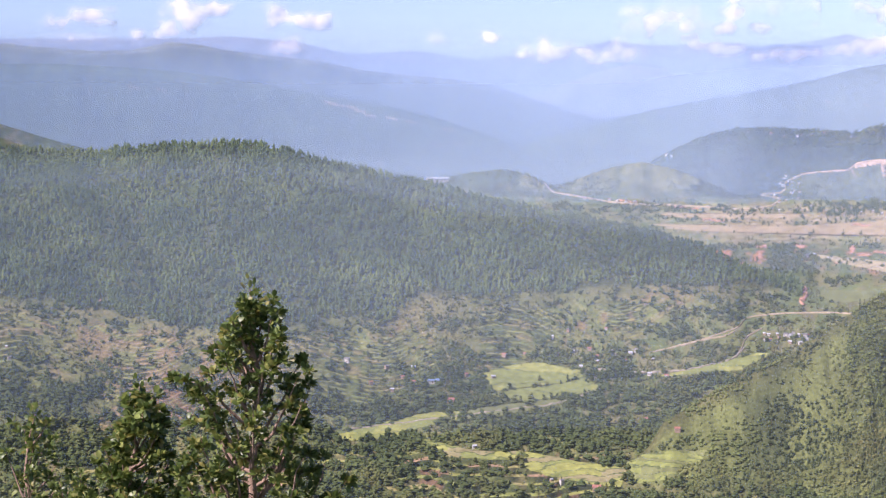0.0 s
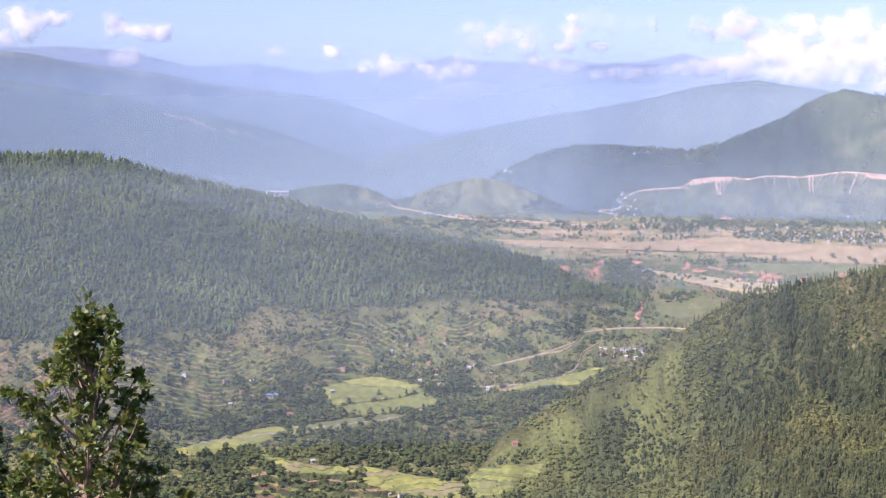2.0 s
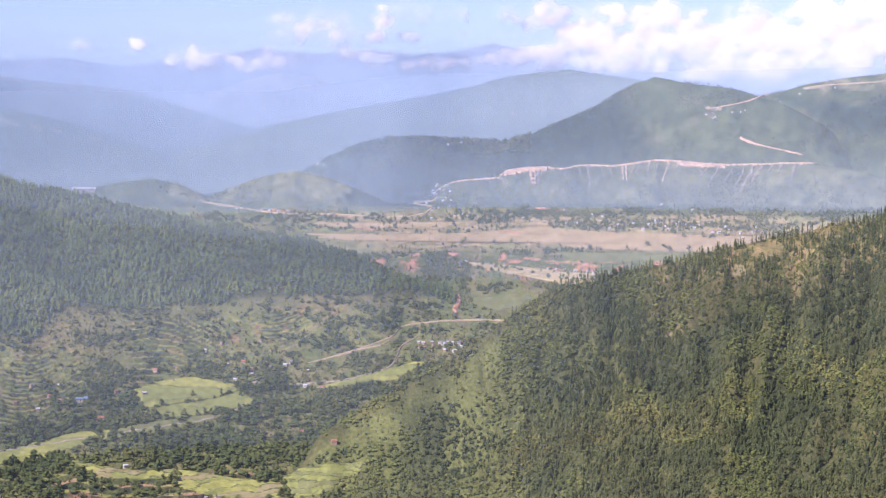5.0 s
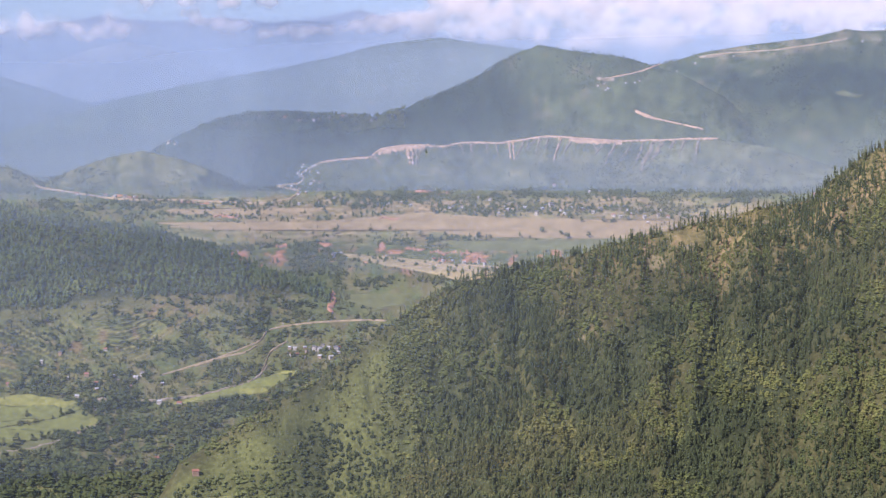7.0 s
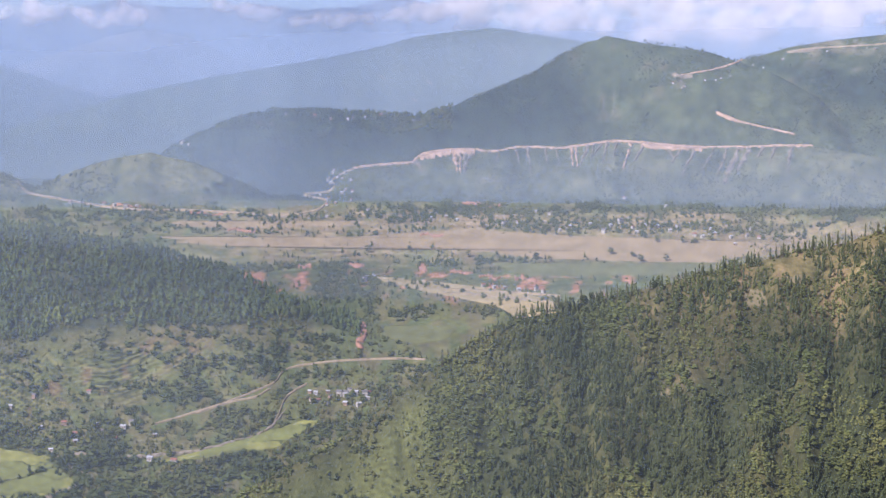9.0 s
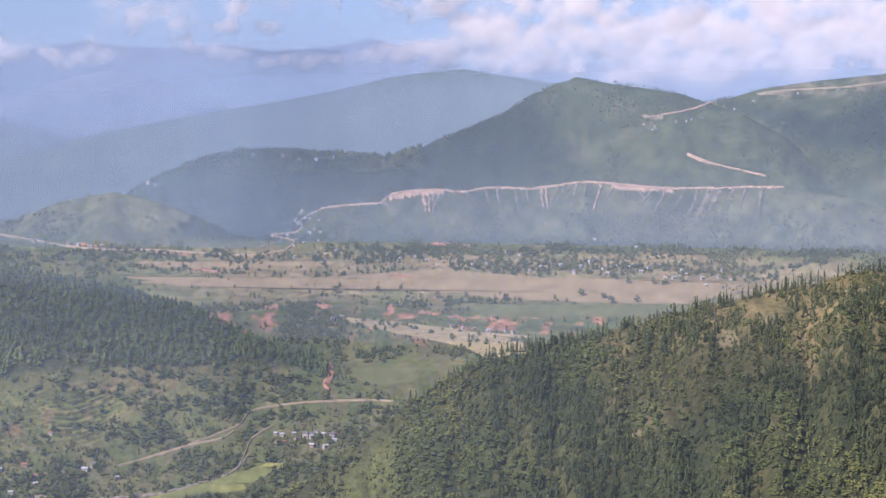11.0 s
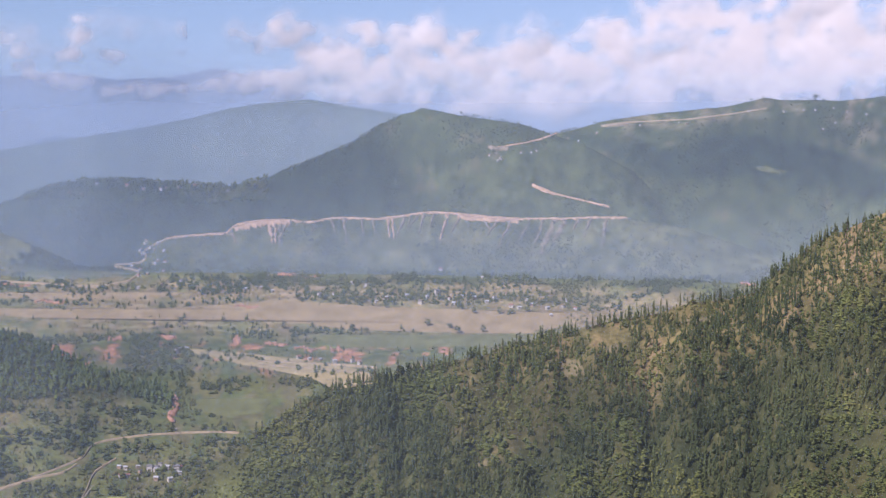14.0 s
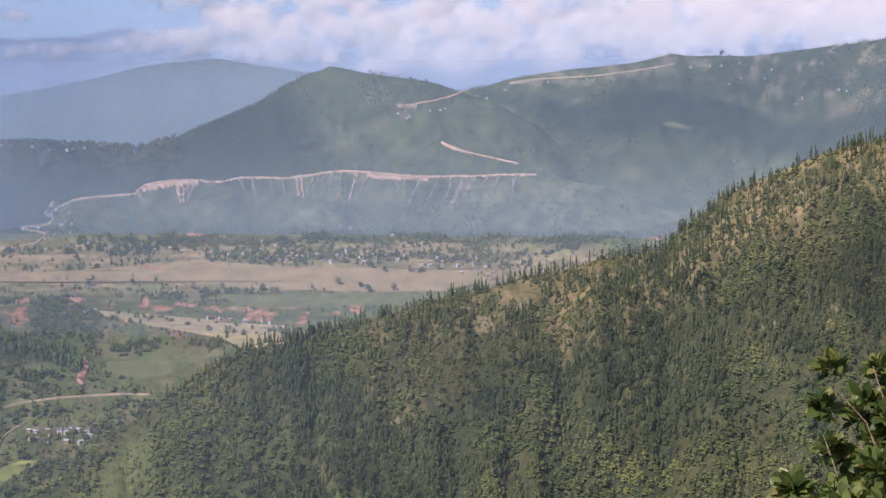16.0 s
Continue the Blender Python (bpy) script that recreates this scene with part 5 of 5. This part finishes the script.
# ---- hedges, groves and shrubs on the plain and the far hills ----
def belts(az, r, z, el):
    n = fbm(az * 1.7, r / 5.0, 3)
    b = 0.8 * (np.abs(el + 2.76 + 0.5 * n) < 0.2) * (az > 13) * (az < 29) * (0.25 + (fbm(az * 3, r / 3.0, 3) > -0.05)) + 0.8 * (np.abs(el + 4.2 + 0.04 * (16 - az)) < 0.09) * (az > 9.5) * (az < 18) * (n > -0.12)
    b = b + 0.5 * (np.abs(el + 3.2 + 0.2 * n) < 0.16) * (az > 16.5) * (az < 25) + 0.55 * (np.abs(el + 4.75 + 0.12 * (az - 14)) < 0.12) * (az > 12) * (az < 20)
    b = b + 0.8 * (el > -5.75) * (el < -5.35) * (az > 13.2) * (az < 18) * (n > -0.1) + 0.5 * (np.abs(el + 3.05 + 0.3 * n) < 0.1) * (az > 4) * (az < 15) + 0.4 * (np.abs(el + 3.42 + 0.35 * n) < 0.07) * (az > 4) * (az < 15) + 0.7 * (el > -5.3) * (el < -4.7) * (az > 11.8) * (az < 13.6)
    return np.clip(b, 0.006, 1) * (1 - 0.9 * in_fields(az, el, slice(10, 12))) * (1 - 0.6 * in_fields(az, el, slice(8, 9))) * (r > 415) * (z < floor_level(az, r) + 3) * (el < -2.3)


az_, r_, rng_ = scatter(34000, 2, 30, 415, 496, 4, belts)
wood("hedge_trees", az_, r_, rng_.uniform(0.4, 1.25, len(az_)), rng_.uniform(0.3, 0.62, len(az_)), 3, M_BROAD, "rows and clumps of dark trees across the plain", 14, 0.3)


def on_plain(az, r, z, el):
    return (z < floor_level(az, r) + 3) * (1 - 0.97 * in_fields(az, el, slice(8, 12))) * (el < -2.2) * (0.12 + 0.7 * step(0.05, 0.3, fbm(az * 1.3 + 30, r / 2.5, 4))) * (r > 432)


az_, r_, rng_ = scatter(16000, 1, 30, 432, 500, 9, on_plain)
wood("plain_shrubs", az_, r_, 0.15 + 0.6 * rng_.rand(len(az_)) ** 2, 0.15 + 0.3 * rng_.rand(len(az_)), 1, M_BROAD, "small bushes and hedges scattered over the plain", 19, 0.2)


def on_far(az, r, z, el):
    n = fbm(az * 1.1 + 8, r / 14.0, 4)
    return (z > floor_level(az, r) + 1.0) * (el > -2.6) * np.clip(2.2 * (n - 0.02), 0.07, 0.8)


def on_spur(az, r, z, el):
    return (el > -0.65 + 0.2 * fbm(az * 2, r / 5.0, 3)) * (el < 0.3) * (r < 560) * 0.6


az_, r_, rng_ = scatter(9000, 9.2, 15.6, 515, 560, 8, on_spur)
wood("spur_grove", az_, r_, rng_.uniform(0.4, 1.0, len(az_)), rng_.uniform(0.35, 0.6, len(az_)), 2, M_BROAD, "dark grove round a hilltop hamlet", 18, 0.3)
az_, r_, rng_ = scatter(90000, 3, 36, 488, 606, 5, on_far)
wood("hill_shrubs", az_, r_, rng_.uniform(0.2, 0.55, len(az_)), rng_.uniform(0.2, 0.42, len(az_)), 2, M_FAR_SCRUB, "dull green scrub and small trees on far hillsides", 15, 0.3)
az_, r_, rng_ = scatter(14000, -19, 8, 500, 575, 6, on_far)
wood("mountain_shrubs", az_, r_, rng_.uniform(0.4, 0.9, len(az_)), rng_.uniform(0.4, 0.7, len(az_)), 2, M_BROAD, "dark scrub on a hazy mountain side", 16, 0.3)


# ---- single trees ----
def tube(name, points, radii, mat, sides=7):
    p = np.array(points, float)
    r = np.broadcast_to(np.array(radii, float), len(p))
    d = np.gradient(p, axis=0)
    d /= np.linalg.norm(d, axis=1)[:, None] + 1e-9
    side = np.cross(d, (0.31, 0.95, 0.05))
    side /= np.linalg.norm(side, axis=1)[:, None]
    other = np.cross(d, side)
    t = np.linspace(0, 2 * np.pi, sides + 1)
    v = p[:, None] + r[:, None, None] * (np.cos(t)[None, :, None] * side[:, None] + np.sin(t)[None, :, None] * other[:, None])
    return mesh_of(name, v, grid_faces(len(p), sides + 1), mat, True)


def pine(name, az, el, tall, wide, seed, label, mat, group, column=True):
    rng = np.random.RandomState(seed)
    x, y, z = draped(np.array([az]), np.array([el]), 0.0)[0]
    ob = thing(name, pose(x, y, z, 0, 0, rng.uniform(0, 360)), label, "tree", group)
    lean = rng.normal(0, 0.03, 2) * tall
    part("trunk", tube("trunk", [(0, 0, -0.3), (lean[0] * 0.3, lean[1] * 0.3, tall * 0.5), (lean[0], lean[1], tall * 0.95)], (0.035 * tall, 0.025 * tall, 0.006 * tall), M_BARK, 5), ob)
    n = 22
    f = rng.uniform(0.22 if column else 0.3, 1.0, n)
    spread = wide * ((1.1 - 0.75 * f) if column else np.sqrt(np.clip(1.02 - (2 * f - 1.2) ** 2, 0.1, 1)))
    t = rng.uniform(0, 6.28, n)
    c = np.stack([spread * 0.6 * np.cos(t) + lean[0] * f, spread * 0.6 * np.sin(t) + lean[1] * f, tall * f], -1)
    v, faces = clumps(c, spread * rng.uniform(0.35, 0.6, n), tall * rng.uniform(0.05, 0.1, n), rng)
    part("crown", mesh_of("crown", v, faces, mat), ob)
    return ob


rng_t = np.random.RandomState(21)
crest_az = np.sort(np.concatenate([np.linspace(15.2, 33.8, 110) + rng_t.normal(0, 0.12, 110), (26.75, 27.5, 28.6, 28.85)]))
for k, a in enumerate(crest_az):
    e = crest("right", a)[0] - 0.06
    tall = 2.6 if abs(a - 27.5) < 0.05 else rng_t.uniform(1.2, 2.9)
    pine("pine_tree", a, e, tall, rng_t.uniform(0.22, 0.4), 200 + k, "slender dark pine on the ridge line", M_PINE, "pines on the ridge line")
for k, (a, e) in enumerate(((16.4, -3.29), (19.1, -3.41), (20.1, -3.95), (16.8, -4.05), (17.9, -4.09), (18.3, -4.15), (18.9, -3.49), (20.7, -4.0), (20.9, -4.12), (21.5, -4.08), (21.0, -3.5), (21.3, -3.6), (21.9, -3.59), (22.2, -3.58), (22.6, -3.51), (16.0, -4.06), (17.1, -3.29), (14.4, -3.9), (13.3, -3.98))):
    pine("field_tree", a, e, rng_t.uniform(1.0, 1.8), rng_t.uniform(0.5, 0.8), 300 + k, "round dark tree standing alone in stubble", M_BROAD, "trees on the plain", False)
for k, a in enumerate((28.35, 30.0, 30.2, 31.8, 21.0, 21.3, 21.7, 22.0, 22.4, 22.7)):
    name = "right_far" if a > 27 else "scarred"
    pine("hilltop_tree", a, crest(name, a)[0] - 0.03, 1.7 if a == 30.0 else rng_t.uniform(0.5, 0.95), 0.9 if a == 30.0 else rng_t.uniform(0.35, 0.6), 340 + k, "small dark tree on a far crest", M_BROAD, "trees on far crests", False)


# ---- poles and a mast ----
M_POLE = plain("weathered_pole", (0.30, 0.27, 0.24), 0.8, 1.2, 4.0)


def pole(name, az, el, tall, label, arm=True, mat=M_POLE, group="poles along the valley road"):
    x, y, z = draped(np.array([az]), np.array([el]), 0.0)[0]
    ob = thing(name, pose(x, y, z, 0, 0, -az), label, "pole", group)
    part("shaft", tube("shaft", [(0, 0, -0.3), (0, 0, tall * 0.5), (0, 0, tall)], (0.05, 0.045, 0.035), mat, 7), ob)
    if arm:
        part("crossarm", boxes("crossarm", [(-0.28, 0.28, -0.03, 0.03, tall - 0.3, tall - 0.23)], mat), ob)
        for x in (-0.24, 0.24):
            part("insulator", boxes("insulator", [(x - 0.025, x + 0.025, -0.025, 0.025, tall - 0.23, tall - 0.12)], M_WHITE), ob)
    else:
        part("cap", boxes("cap", [(-0.07, 0.07, -0.07, 0.07, tall, tall + 0.12)], mat), ob)
    return ob


for a, e in ((11.6, -6.98), (12.4, -6.86), (13.2, -6.8), (14.0, -6.78)):
    pole("utility_pole", a, e, 1.7, "weathered utility pole beside a dirt road")
pole("radio_mast", 10.5, 0.42, 2.2, "slim white mast on a hazy hill", False, M_WHITE, "")

# ---- leafy trees near the walk ----
def big_leaf(nt):
    g = node(nt, "ShaderNodeNewGeometry")
    c = ramp(nt, g.outputs["Random Per Island"], ((0.0, (0.05, 0.08, 0.018)), (0.45, (0.105, 0.15, 0.034)), (0.8, (0.2, 0.24, 0.055)), (1.0, (0.29, 0.25, 0.075))))
    c = tinted(nt, c, 0.8, 1.2, 9.0, 3.0)
    s = surface(nt, c, 0.4, 0.0, sheen=0.42)
    t = node(nt, "ShaderNodeBsdfTranslucent", inputs={"Color": c})
    return node(nt, "ShaderNodeMixShader", inputs={"Fac": 0.42, 1: s, 2: t.outputs[0]}).outputs[0]


M_LEAF = material("leaf", big_leaf)
M_LIMB = plain("pale_bark", (0.26, 0.18, 0.13), 0.7, 1.3, 14.0)
LEAF_V = np.array([(0, 0, 0)] + [(u, sgn * w, 0.22 * w - 0.1 * u * u) for u, w in ((0.1, 0.11), (0.27, 0.23), (0.48, 0.29), (0.7, 0.26), (0.88, 0.14)) for sgn in (-1, 0, 1)] + [(1, 0, -0.12)])
LEAF_V[2:16:3, 2] -= 0.05
LEAF_F = np.array([(0, 1, 2), (0, 2, 3)] + [t for k in range(1, 13, 3) for t in ((k, k + 3, k + 4), (k, k + 4, k + 1), (k + 1, k + 4, k + 5), (k + 1, k + 5, k + 2))] + [(13, 16, 14), (14, 16, 15)])


def leaves(name, at, along, length, rng):
    n = len(at)
    d = along + rng.normal(0, 0.45, (n, 3))
    d /= np.linalg.norm(d, axis=1)[:, None] + 1e-9
    side = np.cross(d, rng.normal(0, 1, (n, 3)) * 0.6 + np.array((0, 0, 1.0)))
    side /= np.linalg.norm(side, axis=1)[:, None] + 1e-9
    up = np.cross(side, d)
    size = length * rng.uniform(0.55, 1.2, n)
    v = at[:, None] + size[:, None, None] * (LEAF_V[None, :, :1] * d[:, None] + LEAF_V[None, :, 1:2] * side[:, None] + LEAF_V[None, :, 2:] * up[:, None])
    return mesh_of(name, v, (LEAF_F[None] + len(LEAF_V) * np.arange(n)[:, None, None]).reshape(-1, 3), M_LEAF, True)


def leafy_tree(name, x, y, top_z, girth, widths, limbs, leaf_length, per_limb, seed, label, crown_depth, group="trees by the lookout"):
    """widths: share of the crown's depth from the top, and half width there. limbs: number."""
    rng = np.random.RandomState(seed)
    base_z = float(ground_at(x, y))
    tall = top_z - base_z
    ob = thing(name, pose(x, y, base_z), label, "tree", group)
    hs = np.linspace(0, 1, 14)
    sway = np.stack([np.cumsum(rng.normal(0, 0.012, 14)), np.cumsum(rng.normal(0, 0.012, 14))], 1) * min(tall, 6, 400 * girth)
    sway -= sway[-1] * hs[:, None]
    stem = np.concatenate([sway, (tall * hs - 0.3 * (hs == 0))[:, None]], 1)
    part("trunk", tube("trunk", stem, girth * (1.02 - hs) ** 0.8 + min(0.004, 0.15 * girth), M_LIMB, 8), ob)
    at, along = [], []
    w_at, w = np.array(widths).T
    for k in range(limbs):
        f = (k + 0.5) / limbs                       # from the top down
        depth = crown_depth * (0.03 + 0.97 * f)
        out = np.interp(f, w_at, w) * rng.uniform(0.55, 1.08)
        t = k * 2.4 + rng.uniform(-0.5, 0.5)
        tip = np.array((out * np.cos(t), out * np.sin(t), tall - depth))
        start_z = max(tip[2] - out * rng.uniform(0.9, 1.5) - 0.05 * crown_depth, 0.25 * tall)
        start = np.array([np.interp(start_z, stem[:, 2], stem[:, i]) for i in (0, 1, 2)])
        u = np.linspace(0, 1, 8)[:, None]
        bend = start + (tip - start) * np.concatenate([u ** 0.75, u ** 0.75, u ** 1.25], 1) + rng.normal(0, 0.02, (8, 3)) * out
        part("branch", tube("branch", bend, np.linspace(girth * 0.32, min(0.004, 0.1 * girth), 8), M_LIMB, 5), ob)
        d = np.gradient(bend, axis=0)
        d /= np.linalg.norm(d, axis=1)[:, None]
        n = int(per_limb * (0.5 + out / max(w)))
        # leaves sit in rosettes on short twigs, most of them near the tip
        knots = np.array((0.42, 0.6, 0.74, 0.87, 1.0)) - np.array((0, 0.06, 0.05, 0.04, 0)) * rng.rand(5)
        which = rng.choice(5, n, p=(0.1, 0.16, 0.2, 0.24, 0.3))
        i = np.clip(knots[which] * 7, 0, 6.99)
        lo = i.astype(int)
        p = bend[lo] + (bend[lo + 1] - bend[lo]) * (i - lo)[:, None]
        twig = rng.normal(0, 1, (5, 3)) * (0.9 * leaf_length) * np.array((1, 1, 0.6))
        ring = rng.normal(0, 1, (n, 3)) * np.array((1, 1, 0.7))
        ring /= np.linalg.norm(ring, axis=1)[:, None]
        p = p + twig[which] + ring * (leaf_length * rng.uniform(0.1, 0.55, n))[:, None]
        at.append(p)
        along.append(ring + d[lo] * 0.3 + np.array((0, 0, 0.2)))
    lead = rng.uniform(0, 1, int(per_limb * 1.3)) ** 1.5 * crown_depth * 0.55
    p = np.stack([np.interp(tall - lead, stem[:, 2], stem[:, i]) for i in (0, 1, 2)], 1)
    ring = rng.normal(0, 1, (len(lead), 3))
    ring /= np.linalg.norm(ring, axis=1)[:, None]
    at.append(p + ring * (leaf_length * rng.uniform(0.2, 1.5, len(lead)))[:, None])
    along.append(ring + np.array((0, 0, 0.6)))
    part("foliage", leaves("foliage", np.concatenate(at), np.concatenate(along), leaf_length, rng), ob, "large glossy green leaves")
    return ob


def ground_at(x, y):
    """Height of the first hill near the walk."""
    ahead, aside = y - START[1], x - START[0]
    near = EYE - 1.65 - (0.24 * ahead if ahead > 0 else 0.05 * ahead) - 0.0006 * aside ** 2
    return near + 0.35 * fbm(x / 9.0, y / 9.0, 3) * step(4, 30, np.hypot(ahead, aside))


leafy_tree("leafy_tree", -10.3, -58.14, 75.06, 0.085, ((0, 0.1), (0.1, 0.28), (0.2, 0.42), (0.32, 0.75), (0.42, 1.0), (0.55, 0.82), (0.75, 1.1), (1, 1.1)), 62, 0.1, 120, 1, "tall young tree with upright branches and glossy leaves", 3.0)
leafy_tree("leafy_tree", -11.9, -56.3, 73.6, 0.06, ((0, 0.2), (0.2, 0.42), (0.5, 0.6), (1, 0.75)), 24, 0.115, 130, 2, "young leafy tree beside a taller one", 1.9)
leafy_tree("leafy_tree", -13.6, -54.6, 73.0, 0.06, ((0, 0.12), (0.25, 0.45), (0.6, 0.6), (1, 0.7)), 18, 0.10, 70, 3, "sparse young tree with bare pale branches", 1.8)
leafy_tree("leafy_bush", -13.9, -56.6, 72.2, 0.05, ((0, 0.3), (0.4, 0.7), (1, 0.9)), 22, 0.09, 120, 7, "dark leafy bush on the slope", 1.5)
leafy_tree("leafy_bush", -12.8, -55.6, 72.35, 0.05, ((0, 0.3), (0.4, 0.7), (1, 0.9)), 26, 0.07, 200, 4, "soft green bush on the slope", 1.5)
leafy_tree("leafy_bush", -11.0, -55.0, 72.45, 0.05, ((0, 0.3), (0.4, 0.6), (1, 0.9)), 22, 0.08, 170, 5, "green bush growing under a taller tree", 1.5)
# the slender tree whose top stands beside the walk's end
leafy_tree("slender_tree", 19.559, 59.731, 75.3718, 0.0013, ((0, 0.011), (0.1, 0.026), (0.25, 0.0375), (0.5, 0.045), (1, 0.048)), 105, 0.0036, 200, 6, "very tall slender tree with small glossy leaves", 0.115, "")
